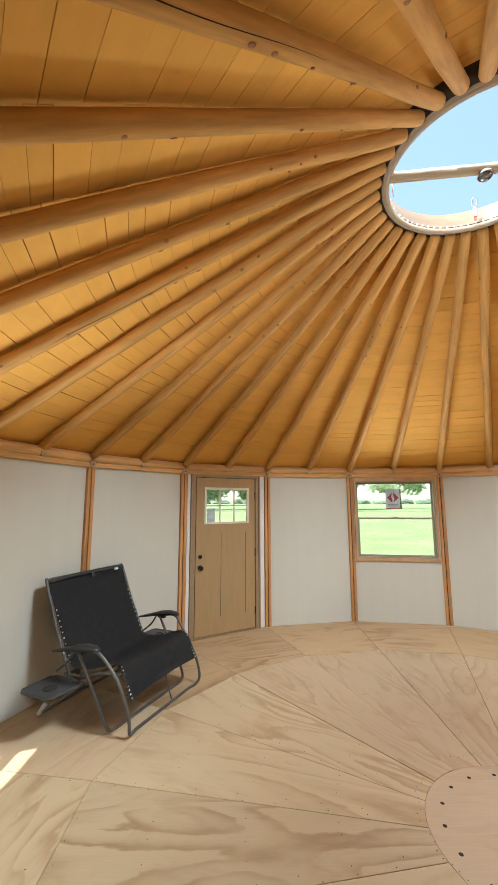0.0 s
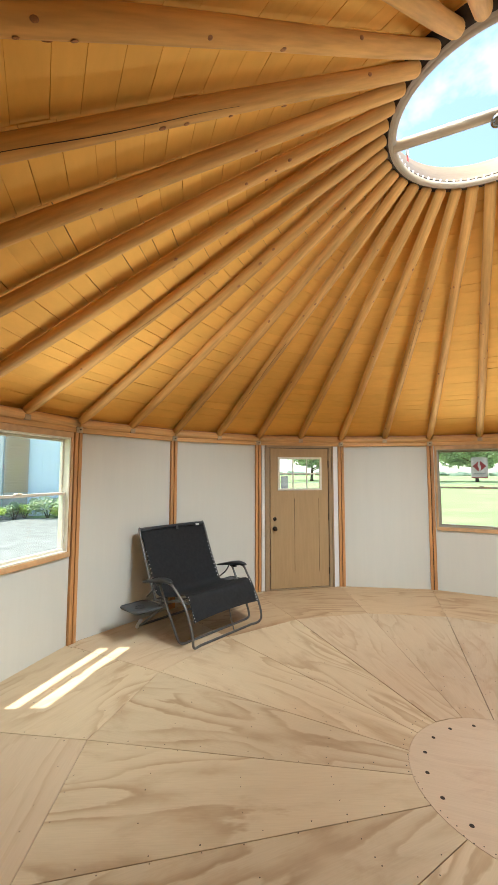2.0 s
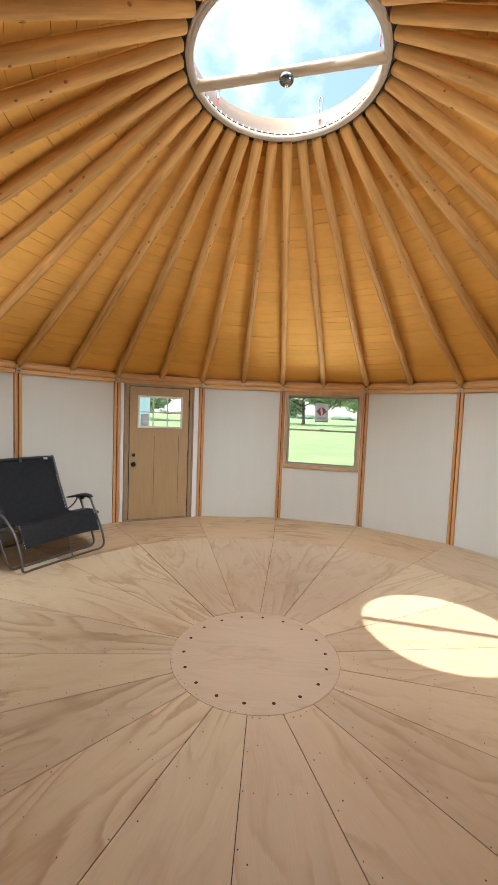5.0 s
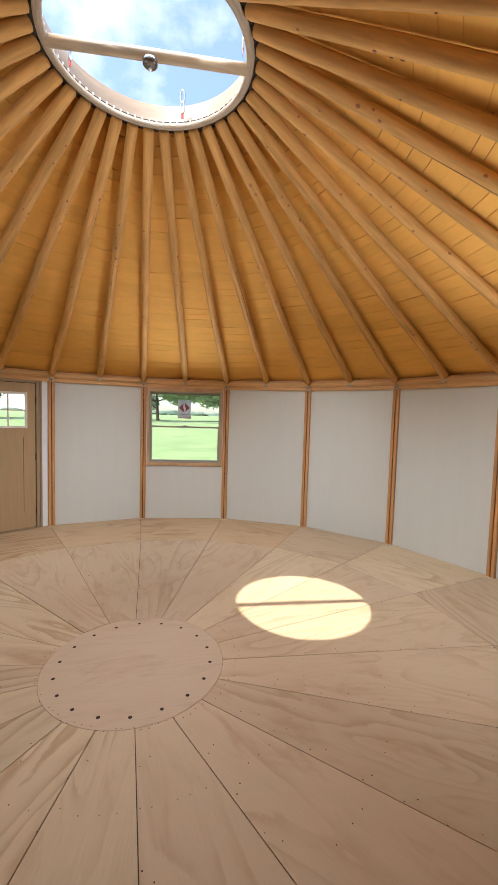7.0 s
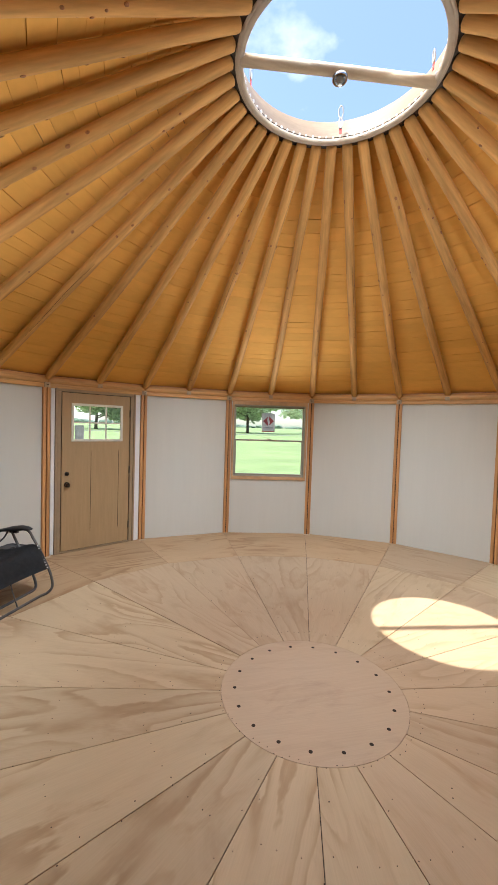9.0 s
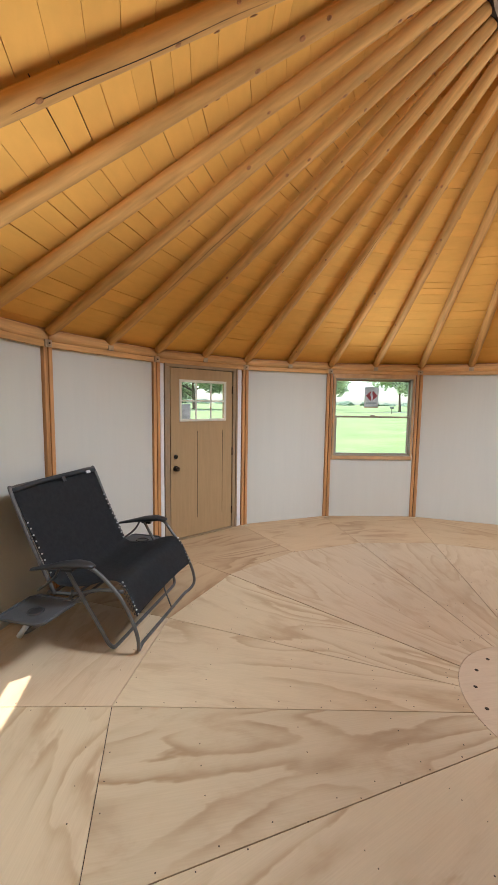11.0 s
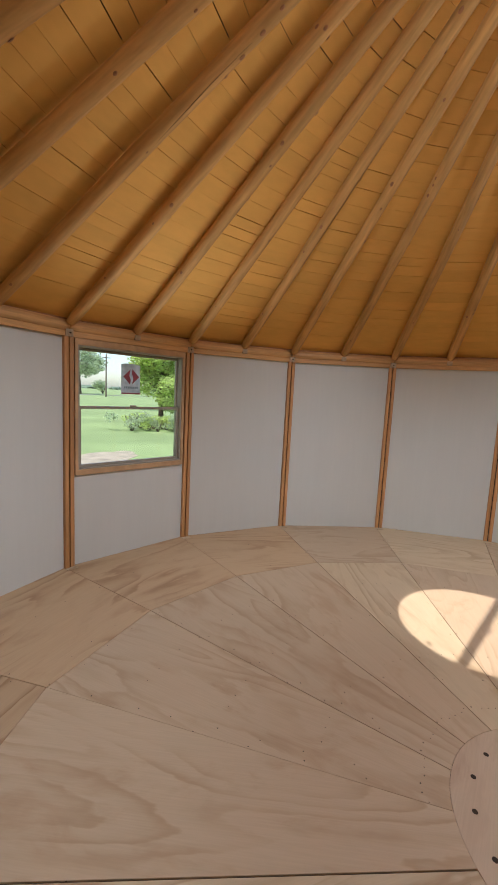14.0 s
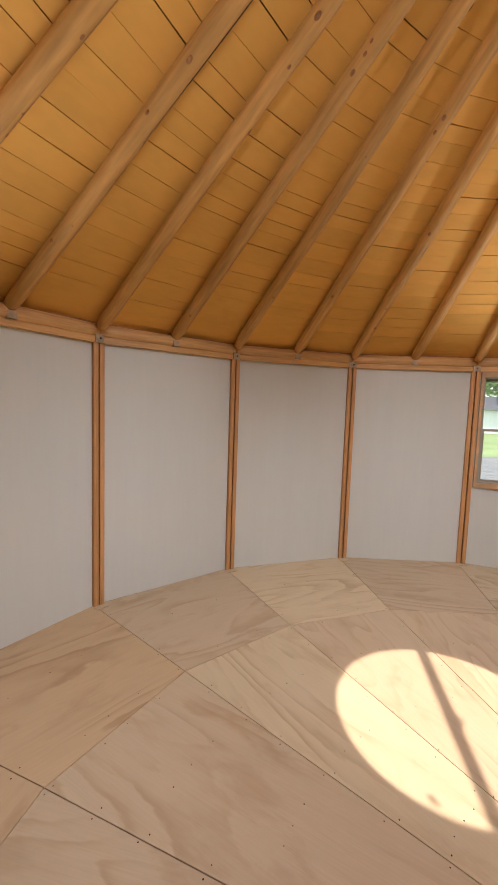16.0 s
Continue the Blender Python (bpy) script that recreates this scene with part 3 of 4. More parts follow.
# ---- door and windows ----
def build_door():
    m = panel_pose(DOOR)
    d = empty("door_1", m, label="tan panelled door with six small panes, closed", category="door", kind="structure")
    part("casing", boxes((D0 + 0.002, D0 + 0.048, 0.005, 0.125, 0.004, DZ1 - 0.046), (D1 - 0.048, D1 - 0.002, 0.005, 0.125, 0.004, DZ1 - 0.046), (D0 + 0.002, D1 - 0.002, 0.005, 0.125, DZ1 - 0.046, DZ1 - 0.002), bevel=0.006), M_TRIMTAN, d, "tan door casing")
    part("threshold", boxes((D0 + 0.05, D1 - 0.05, 0.0, 0.12, 0.002, 0.020), bevel=0.004), M_TRIMTAN, d, "tan sill")
    # added backing that fills the slab's gap with dark colour for shade
    part("weatherstrip", boxes((D0 + 0.044, D0 + 0.066, 0.030, 0.050, 0.022, DZ1 - 0.048), (D1 - 0.066, D1 - 0.044, 0.030, 0.050, 0.022, DZ1 - 0.048), (D0 + 0.066, D1 - 0.066, 0.030, 0.050, DZ1 - 0.064, DZ1 - 0.048), (D0 + 0.066, D1 - 0.066, 0.030, 0.050, 0.021, 0.036)), M_DARK, d, "added dark strip for the shade in the gap round the slab")
    part("backband", boxes((D0 - 0.024, D0 + 0.001, -0.006, 0.029, 0.004, DZ1 - 0.006), (D1 - 0.001, D1 + 0.024, -0.006, 0.029, 0.004, DZ1 - 0.006), bevel=0.004), M_TRIMTAN, d, "tan outer moulding")
    s0, s1, y0 = D0 + 0.059, D1 - 0.059, 0.014
    gx0, gx1, gz0, gz1 = s0 + 0.128, s1 - 0.12, 1.435, 1.885
    slab = boxes((s0, s1, y0, y0 + 0.045, 0.028, gz0), (s0, gx0, y0, y0 + 0.045, gz0, gz1), (gx1, s1, y0, y0 + 0.045, gz0, gz1), (s0, s1, y0, y0 + 0.045, gz1, DZ1 - 0.055))
    slab = part("slab", slab, M_DOOR, d)
    # dark strips mark off three flat fields, painting in the shade of grooves
    for x in (s0 + 0.365, s0 + 0.742):
        part("groove", boxes((x - 0.0025, x + 0.0025, y0 - 0.0015, y0 + 0.003, 0.24, 1.30)), M_DARK, slab, "narrow dark strip painting in a panel groove's shade")
    part("glazing_frame", boxes((gx0 - 0.018, gx1 + 0.018, y0 - 0.012, y0, gz0 - 0.018, gz0 + 0.012), (gx0 - 0.018, gx1 + 0.018, y0 - 0.012, y0, gz1 - 0.012, gz1 + 0.018), (gx0 - 0.018, gx0 + 0.012, y0 - 0.012, y0, gz0 + 0.012, gz1 - 0.012), (gx1 - 0.012, gx1 + 0.018, y0 - 0.012, y0, gz0 + 0.012, gz1 - 0.012), bevel=0.003), M_CREAM, slab, "cream glazing frame")
    w3, zc = (gx1 - gx0) / 3, (gz0 + gz1) / 2
    rows = [(gx0 + w3 * i - 0.009, gx0 + w3 * i + 0.009, y0 - 0.008, y0 + 0.006, gz0 + 0.012, gz1 - 0.012) for i in (1, 2)]
    part("muntin", boxes(*rows, bevel=0.002), M_CREAM, slab, "cream muntins")
    part("muntin", boxes((gx0 + 0.012, gx1 - 0.012, y0 - 0.006, y0 + 0.004, zc - 0.009, zc + 0.009), bevel=0.002), M_CREAM, slab)
    for i in range(3):
        for z0, z1 in ((gz0, zc), (zc, gz1)):
            p = part("pane", boxes((gx0 + w3 * i, gx0 + w3 * (i + 1), y0 + 0.014, y0 + 0.018, z0, z1)), M_GLASS, slab, "clear pane")
            p.visible_shadow = False
    part("paper_notice", boxes((gx0 + 0.035, gx0 + 0.15, y0 + 0.0185, y0 + 0.0195, gz0 + 0.012, zc - 0.035)), M_PAPER, slab, "pale paper notice behind a lower pane")
    for z, name, r in ((1.01, "deadbolt", 0.026), (0.872, "knob", 0.033)):
        bm = bmesh.new()
        x = s0 + 0.062
        tube([(x, y0 - 0.002, z), (x, y0 - 0.012, z)], r, 20, bm)
        if name == "knob":
            tube([(x, y0 - 0.012, z), (x, y0 - 0.030, z), (x, y0 - 0.036, z), (x, y0 - 0.055, z), (x, y0 - 0.064, z)], 0.02, 20, bm, radii=[0.012, 0.012, 0.024, 0.027, 0.016])
        else:
            tube([(x, y0 - 0.012, z), (x, y0 - 0.02, z)], 0.018, 20, bm)
            box(bm, x - 0.004, x + 0.004, y0 - 0.034, y0 - 0.02, z - 0.015, z + 0.015, 0.002)
        part(name, bm, M_BRONZE, slab, "dark bronze " + name, smooth=False)
    for z in (0.25, 1.02, 1.80):
        bm = tube([(s1 + 0.004, y0 - 0.006, z - 0.05), (s1 + 0.004, y0 - 0.006, z + 0.05)], 0.008, 10)
        part("hinge", bm, M_BRONZE, slab, "dark hinge knuckle")
    for x0, x1 in ((0.055, D0 - 0.026), (D1 + 0.026, WIDTH - 0.055)):
        part("side_filler", boxes((x0, x1, 0.012, 0.029, 0.004, Z_WALL - 0.014), bevel=0.003), M_JAMB, d, "white filler strip beside the casing")


build_door()


def build_window(k, n, vinyl):
    m = panel_pose(k)
    w = empty("window_%d" % n, m, label="single-hung window, closed, in a plain wood casing", category="window", kind="structure")
    c0, c1, cz0, cz1 = 0.056, WIDTH - 0.056, WZ0 - 0.05, Z_WALL - 0.014
    part("casing", boxes((c0, c1, 0.004, 0.029, cz0, WZ0), (c0, W0, 0.004, 0.029, WZ0, WZ1), (W1, c1, 0.004, 0.029, WZ0, WZ1), (c0, c1, 0.004, 0.029, WZ1, cz1), bevel=0.003), M_CASING, w, "fir casing boards")
    j = 0.014
    part("jamb", boxes((W0, W1, 0.012, 0.125, WZ0, WZ0 + j), (W0, W1, 0.012, 0.125, WZ1 - j, WZ1), (W0, W0 + j, 0.012, 0.125, WZ0 + j, WZ1 - j), (W1 - j, W1, 0.012, 0.125, WZ0 + j, WZ1 - j), bevel=0.002), vinyl, w, "vinyl window frame")
    zm = 1.462
    for name, y, z0, z1 in (("upper_sash", 0.085, zm - 0.012, WZ1 - j), ("lower_sash", 0.045, WZ0 + j, zm + 0.016)):
        a, b = W0 + j + 0.001, W1 - j - 0.001
        f = 0.026 if name == "lower_sash" else 0.014
        s = part(name, boxes((a, b, y, y + 0.03, z0, z0 + 0.026), (a, b, y, y + 0.03, z1 - 0.026, z1), (a, a + f, y, y + 0.03, z0 + 0.026, z1 - 0.026), (b - f, b, y, y + 0.03, z0 + 0.026, z1 - 0.026), bevel=0.003), vinyl, w)
        p = part("pane", boxes((a + f, b - f, y + 0.013, y + 0.017, z0 + 0.026, z1 - 0.026)), M_GLASS, s, "clear pane")
        p.visible_shadow = False
        if name == "lower_sash":
            part("latch", boxes(((a + b) / 2 - 0.03, (a + b) / 2 + 0.03, y - 0.012, y + 0.02, z1, z1 + 0.014), bevel=0.003), vinyl, s, "small sash latch")
    # added strip lamp on the sill, aimed up to brighten the ceiling
    fill_lamp("window_lamp", m @ pose((W0 + W1) / 2, 0.0, WZ0 + 0.06, -139, 0, 0), W1 - W0 - 0.1, 0.05, WINDOW_LIGHT[n - 1], 74, (0.86, 0.94, 1.03), "RECTANGLE")
    return w


# cream in place of taupe: sunlight on this frame put into its colour
build_window(-3, 1, M_CREAM)
build_window(2, 2, M_VINYL)
build_window(7, 3, M_VINYL)

# small vinyl sign hung on the pane
flag = empty("hanging_sign", panel_pose(2) @ pose(0.625, 0.072, 1.60), label="pale vinyl sign with a maroon diamond on the window pane", category="sign")
bm = bmesh.new()
cols, rows_ = 8, 8
grid = [[bm.verts.new((0.205 * (i / cols - 0.5), -0.004 - 0.004 * math.sin(5 * i / cols), 0.29 * r / rows_ + 0.008 * math.sin(3.5 * i / cols) * (r / rows_))) for i in range(cols + 1)] for r in range(rows_ + 1)]
for r in range(rows_):
    for i in range(cols):
        bm.faces.new((grid[r][i], grid[r][i + 1], grid[r + 1][i + 1], grid[r + 1][i]))
bmesh.ops.solidify(bm, geom=bm.faces[:], thickness=0.002)
part("sheet", bm, M_PAPER, flag)


def flat(name, pts, mat, label, parent, y=-0.0125):
    bm = bmesh.new()
    f0 = [bm.verts.new((x, y, z)) for x, z in pts]
    f1 = [bm.verts.new((x, y + 0.001, z)) for x, z in pts]
    bm.faces.new(f0)
    bm.faces.new(f1[::-1])
    for i in range(len(pts)):
        bm.faces.new((f0[i], f1[i], f1[(i + 1) % len(pts)], f0[(i + 1) % len(pts)]))
    return part(name, bm, mat, parent, label)


zc = 0.17
flat("print", [(-0.085, zc), (-0.012, zc - 0.075), (-0.006, zc - 0.03), (-0.022, zc + 0.01), (-0.01, zc + 0.07)], M_LOGO, "maroon half diamond", flag)
flat("print", [(0.085, zc), (0.012, zc + 0.075), (0.006, zc + 0.03), (0.022, zc - 0.01), (0.01, zc - 0.07)], M_LOGO, "maroon half diamond", flag)
for i in range(8):
    flat("lettering", [(-0.075 + i * 0.019, 0.055), (-0.062 + i * 0.019, 0.055), (-0.062 + i * 0.019, 0.075), (-0.075 + i * 0.019, 0.075)], M_METER, "plain grey bar of lettering", flag)
flat("hem", [(-0.102, 0.0), (0.102, 0.0), (0.102, 0.014), (-0.102, 0.014)], M_LOGO, "maroon hem", flag, -0.014)

# ---- double recliner beside the door ----
F = Vector((0.926, -0.377, 0)).normalized()
chair_pose = Matrix.Translation((-2.281, 1.284, 0)) @ Matrix.Rotation(math.atan2(F.y, F.x) - radians(1.9), 4, "Z")


def build_recliner():
    c = empty("recliner", chair_pose, label="double-width folding recliner of black mesh on grey steel tubes", category="chair")
    HW = 0.492
    R = 0.0125

    def both(name, pts, mat=M_TUBE, r=R, label=""):
        for sg in (-1, 1):
            part(name, tube(smooth_path([(x, sg * (HW + dy), z) for x, dy, z in pts]), r, 10), mat, c, label, smooth=True)

    # front and middle legs are one bent tube each, lying on the floor as a bar
    def hoop(name, side):
        left = [(x, -(HW + dy), z) for x, dy, z in side]
        right = [(x, HW + dy, z) for x, dy, z in side][::-1]
        part(name, tube(smooth_path(left, 5) + smooth_path(right, 5), R, 10), M_TUBE, c, "grey steel hoop with a floor bar", smooth=True)

    hoop("front_leg", [(-0.42, 0.045, 0.565), (-0.34, 0.045, 0.580), (-0.265, 0.038, 0.568), (-0.195, 0.018, 0.505), (-0.09, 0.0, 0.38), (-0.005, 0.0, 0.23), (0.033, 0.0, 0.12), (0.035, -0.005, 0.05), (0.015, -0.05, 0.014), (0.0, -0.12, 0.013)])
    hoop("middle_leg", [(-0.46, 0.035, 0.55), (-0.39, 0.033, 0.43), (-0.24, 0.03, 0.20), (-0.17, 0.02, 0.07), (-0.15, -0.01, 0.025), (-0.15, -0.06, 0.013), (-0.15, -0.12, 0.013)])
    hoop("rear_leg", [(-0.36, 0.02, 0.36), (-0.55, 0.02, 0.22), (-0.78, 0.02, 0.06), (-0.86, 0.0, 0.02), (-0.88, -0.06, 0.013), (-0.88, -0.14, 0.013)])
    part("brace", tube([(0.0, 0.1, 0.013), (-0.06, 0.1, 0.16), (-0.10, 0.1, 0.33)], 0.006, 8), M_TUBE, c, "thin centre brace", smooth=True)
    # back frame
    top = [(-0.60, -HW + 0.02, 0.33), (-0.78, -HW + 0.02, 0.68), (-0.925, -HW + 0.02, 1.015), (-0.94, -HW + 0.045, 1.035), (-0.943, -HW + 0.09, 1.04)]
    pts = smooth_path(top) + smooth_path([(x, -y, z) for x, y, z in top][::-1])
    part("back_frame", tube(pts, R, 10), M_TUBE, c, "grey steel back frame", smooth=True)
    both("seat_rail", [(-0.66, -0.03, 0.33), (-0.45, -0.025, 0.345), (-0.25, -0.02, 0.40), (-0.08, -0.02, 0.41)])
    both("link_bar", [(-0.70, 0.02, 0.36), (-0.56, 0.03, 0.47), (-0.50, 0.04, 0.57)], r=0.009)
    both("link_bar", [(-0.72, 0.01, 0.30), (-0.5, 0.02, 0.30), (-0.36, 0.02, 0.33)], r=0.009)
    part("cross_bar", tube([(-0.62, -HW + 0.02, 0.335), (-0.62, HW - 0.02, 0.335)], 0.011, 10), M_TUBE, c, smooth=True)
    part("cross_bar", tube([(-0.36, -HW, 0.355), (-0.36, HW, 0.355)], 0.009, 10), M_TUBE, c, smooth=True)

    # cloth: one sling from the head of the back to the shin bar
    prof = smooth_path([(-0.935, 0, 1.035), (-0.855, 0, 0.865), (-0.755, 0, 0.66), (-0.66, 0, 0.47), (-0.605, 0, 0.40), (-0.52, 0, 0.385), (-0.36, 0, 0.41), (-0.22, 0, 0.46), (-0.13, 0, 0.468), (-0.07, 0, 0.425), (-0.018, 0, 0.325), (0.008, 0, 0.242)], 4)
    bm = bmesh.new()
    nw = 14
    rows = []
    for i, p in enumerate(prof):
        s = i / (len(prof) - 1)
        t = (prof[min(i + 1, len(prof) - 1)] - prof[max(i - 1, 0)]).normalized()
        nrm = Vector((t.z, 0, -t.x))
        row = []
        for q in range(nw + 1):
            u = 2 * q / nw - 1
            hw = HW - 0.035 + (0.012 if i < 3 else 0)
            sag = 0.030 * (1 - u * u) * (0.25 + math.sin(math.pi * s))
            v = p + nrm * sag + Vector((0, u * hw, 0))
            if s > 0.97:
                v.z += 0.018 * (1 - u * u)
            row.append(bm.verts.new(v))
        rows.append(row)
    for A, B in zip(rows, rows[1:]):
        for q in range(nw):
            bm.faces.new((A[q], A[q + 1], B[q + 1], B[q]))
    bmesh.ops.solidify(bm, geom=bm.faces[:], thickness=0.006)
    cloth = part("sling", bm, M_CLOTH, c, "black mesh sling", smooth=True)
    # padded head roll and care tag
    part("headrest", tube(smooth_path([(-0.925, -HW + 0.03, 1.02), (-0.93, -0.2, 1.035), (-0.93, 0.2, 1.035), (-0.925, HW - 0.03, 1.02)]), 0.018, 10), M_CLOTH, c, "black sewn top hem", smooth=True)
    tag = part("tag", boxes((-0.004, 0.004, -0.026, 0.026, -0.012, 0.012), bevel=0.002), M_WHITE, cloth, "small white tag")
    tag.matrix_local = pose(-0.905, 0.35, 1.022, 0, -27, 0)
    tag2 = part("tag", boxes((-0.004, 0.004, -0.018, 0.018, -0.03, 0.012), bevel=0.002), M_TRAY, cloth, "small grey loop")
    tag2.matrix_local = pose(-0.905, 0.03, 1.024, 0, -27, 0)
    # eyelets and lacing along both edges
    bm = bmesh.new()
    bmesh.ops.create_uvsphere(bm, u_segments=8, v_segments=5, radius=0.0062)
    eye = part("eyelet", bm, M_WHITE, cloth, smooth=True)
    first = True
    for sg in (-1, 1):
        for lo, hi, n in (((-0.83, 0.80), (-0.64, 0.42), 10), ((-0.108, 0.46), (0.002, 0.258), 9)):
            for i in range(n):
                t = i / (n - 1)
                m = Matrix.Translation((lo[0] + (hi[0] - lo[0]) * t + 0.012, sg * (HW - 0.045), lo[1] + (hi[1] - lo[1]) * t + 0.002))
                if first:
                    eye.matrix_local, first = m, False
                else:
                    same("eyelet", eye.data, cloth, m)
        for lo, hi, n in (((-0.83, 0.80), (-0.64, 0.42), 12), ((-0.108, 0.46), (0.002, 0.258), 10)):
            pts = []
            for i in range(n * 2):
                t = i / (n * 2 - 1)
                pts.append((lo[0] + (hi[0] - lo[0]) * t + 0.006, sg * (HW - (0.045 if i % 2 else 0.012)), lo[1] + (hi[1] - lo[1]) * t))
            part("lacing", tube(pts, 0.0028, 5), M_PLASTIC, cloth, "black elastic lacing")
    # armrests: moulded pads, swollen at the front
    for sg in (-1, 1):
        prof = [(-0.72, 0.020, 0.010, 0.518), (-0.66, 0.026, 0.013, 0.532), (-0.56, 0.032, 0.018, 0.556), (-0.46, 0.042, 0.026, 0.578), (-0.36, 0.048, 0.028, 0.592), (-0.29, 0.040, 0.016, 0.596), (-0.245, 0.022, 0.008, 0.588)]
        bm = bmesh.new()
        rings = []
        for x, w, h, z in prof:
            rings.append([bm.verts.new((x, sg * (HW + 0.045) + w * math.cos(a), z + h * math.sin(a))) for a in [2 * math.pi * i / 12 for i in range(12)]])
        for A, B in zip(rings, rings[1:]):
            for i in range(12):
                bm.faces.new((A[i], B[i], B[(i + 1) % 12], A[(i + 1) % 12]))
        bm.faces.new(rings[0])
        bm.faces.new(rings[-1][::-1])
        bmesh.ops.recalc_face_normals(bm, faces=bm.faces[:])
        arm = part("armrest", bm, M_PLASTIC, c, "black moulded armrest", smooth=True)
        part("arm_hub", boxes((-0.49, -0.40, sg * (HW + 0.045) - 0.016, sg * (HW + 0.045) + 0.016, 0.535, 0.575), bevel=0.008), M_PLASTIC, arm, "black pivot housing")
    # pale end cap on the rear leg
    part("end_cap", tube([(-0.80, -HW - 0.02, 0.10), (-0.86, -HW - 0.03, 0.012)], 0.02, 10), M_WHITE, c, "pale plastic end cap", smooth=True)
    # side tray with a cup hole, clipped to the frame
    for sg in (-1, 1):
        rim = [(-0.74, 0.78), (-0.71, 0.81), (-0.46, 0.81), (-0.42, 0.78), (-0.40, 0.53), (-0.43, 0.50), (-0.70, 0.50), (-0.74, 0.54)]
        bm = prism([(x, sg * y) for x, y in rim], 0.305, 0.318)
        bmesh.ops.recalc_face_normals(bm, faces=bm.faces[:])
        tray = part("side_tray", bm, M_TRAY, c, "grey plastic side tray")
        part("rim", tube([(x, sg * y, 0.32) for x, y in rim], 0.008, 8, closed=True), M_TRAY, tray, "raised rim")
        bm = bmesh.new()
        tube([(-0.57 + 0.048 * math.cos(2 * math.pi * i / 20), sg * 0.68 + 0.048 * math.sin(2 * math.pi * i / 20), 0.32) for i in range(20)], 0.006, 8, bm, closed=True)
        disc(bm, -0.57, sg * 0.68, 0.275, 0.045, 0.044, 20)
        part("cup_holder", bm, M_PLASTIC, tray, "black cup holder")
        part("tray_clip", tube([(-0.50, sg * 0.51, 0.312), (-0.45, sg * (HW + 0.02), 0.33), (-0.42, sg * (HW + 0.03), 0.40)], 0.010, 8), M_TUBE, tray, "bent clip")


build_recliner()

# ---- outside ----
GZ = -0.45
bm = bmesh.new()
bmesh.ops.create_grid(bm, x_segments=24, y_segments=24, size=900)
ground = part("ground", bm, M_GRASS)
ground.location.z = GZ
tagged(ground, "mown green lawn reaching to the far fields", "lawn", kind="structure")
skirt = part("platform", cone_shell(bmesh.new(), [(3.9, GZ), (3.9, -0.05), (0.02, -0.05)]), M_POLE)
tagged(skirt, "timber platform under the floor", "platform", kind="structure")


def patch(name, pts, mat, label, cat, z=0.02):
    ob = part(name, prism(pts, GZ + 0.0, GZ + z), mat)
    tagged(ob, label, cat, kind="structure")


def blob(cx, cy, rx, ry, turn, seed, n=40):
    rnd = random.Random(seed)
    ph = [rnd.uniform(0, 6) for _ in range(4)]
    out = []
    for i in range(n):
        a = 2 * math.pi * i / n
        k = 1 + 0.08 * math.sin(3 * a + ph[0]) + 0.05 * math.sin(7 * a + ph[1]) + 0.03 * math.sin(13 * a + ph[2])
        x, y = rx * k * math.cos(a), ry * k * math.sin(a)
        out.append((cx + x * math.cos(turn) - y * math.sin(turn), cy + x * math.sin(turn) + y * math.cos(turn)))
    return out


patch("gravel_yard", blob(-11.5, 6.0, 5.5, 9.5, 0.9, 3), M_GRAVEL, "pale gravel yard beside the lawn", "gravel")
patch("gravel_drive", blob(14.0, -6.0, 6.5, 5.0, -0.4, 5), M_GRAVEL, "pale gravel drive across the lawn", "gravel")
patch("road", [(-160, 84), (160, 96), (160, 99.5), (-160, 87.5)], M_GRAVEL, "pale road beyond the lawn", "road", 0.05)
patch("worn_ground", blob(4.9, 10.6, 1.7, 0.9, 0.5, 9), material("bare_soil", (0.42, 0.35, 0.26), 0.95, spread=0.25, scale=(2, 2, 2), fine=120, bump=0.4), "bare trodden soil patch in the lawn", "soil", 0.012)


def leaves(rnd, blobs, count, size):
    """Small leaf clumps, bent quads, thick towards the outside of each blob."""
    vs, fs = [], []
    weights = [r * r for _, r in blobs]
    for _ in range(count):
        c, r = rnd.choices(blobs, weights)[0]
        d = Vector((rnd.gauss(0, 1), rnd.gauss(0, 1), rnd.gauss(0, 1))).normalized() * r * rnd.uniform(0.45, 1.08)
        d.z *= 0.75
        p = Vector(c) + d
        a = Vector((rnd.gauss(0, 1), rnd.gauss(0, 1), rnd.gauss(0, 0.6))).normalized() * size * rnd.uniform(0.6, 1.4)
        b = a.orthogonal().normalized() * a.length * rnd.uniform(0.45, 0.8)
        q = a.cross(b).normalized() * size * 0.35
        i = len(vs)
        vs += [p - a, p - b * 0.9 + q, p + a, p + b + q * 0.6]
        fs += [(i, i + 1, i + 2), (i, i + 2, i + 3)]
    return vs, fs


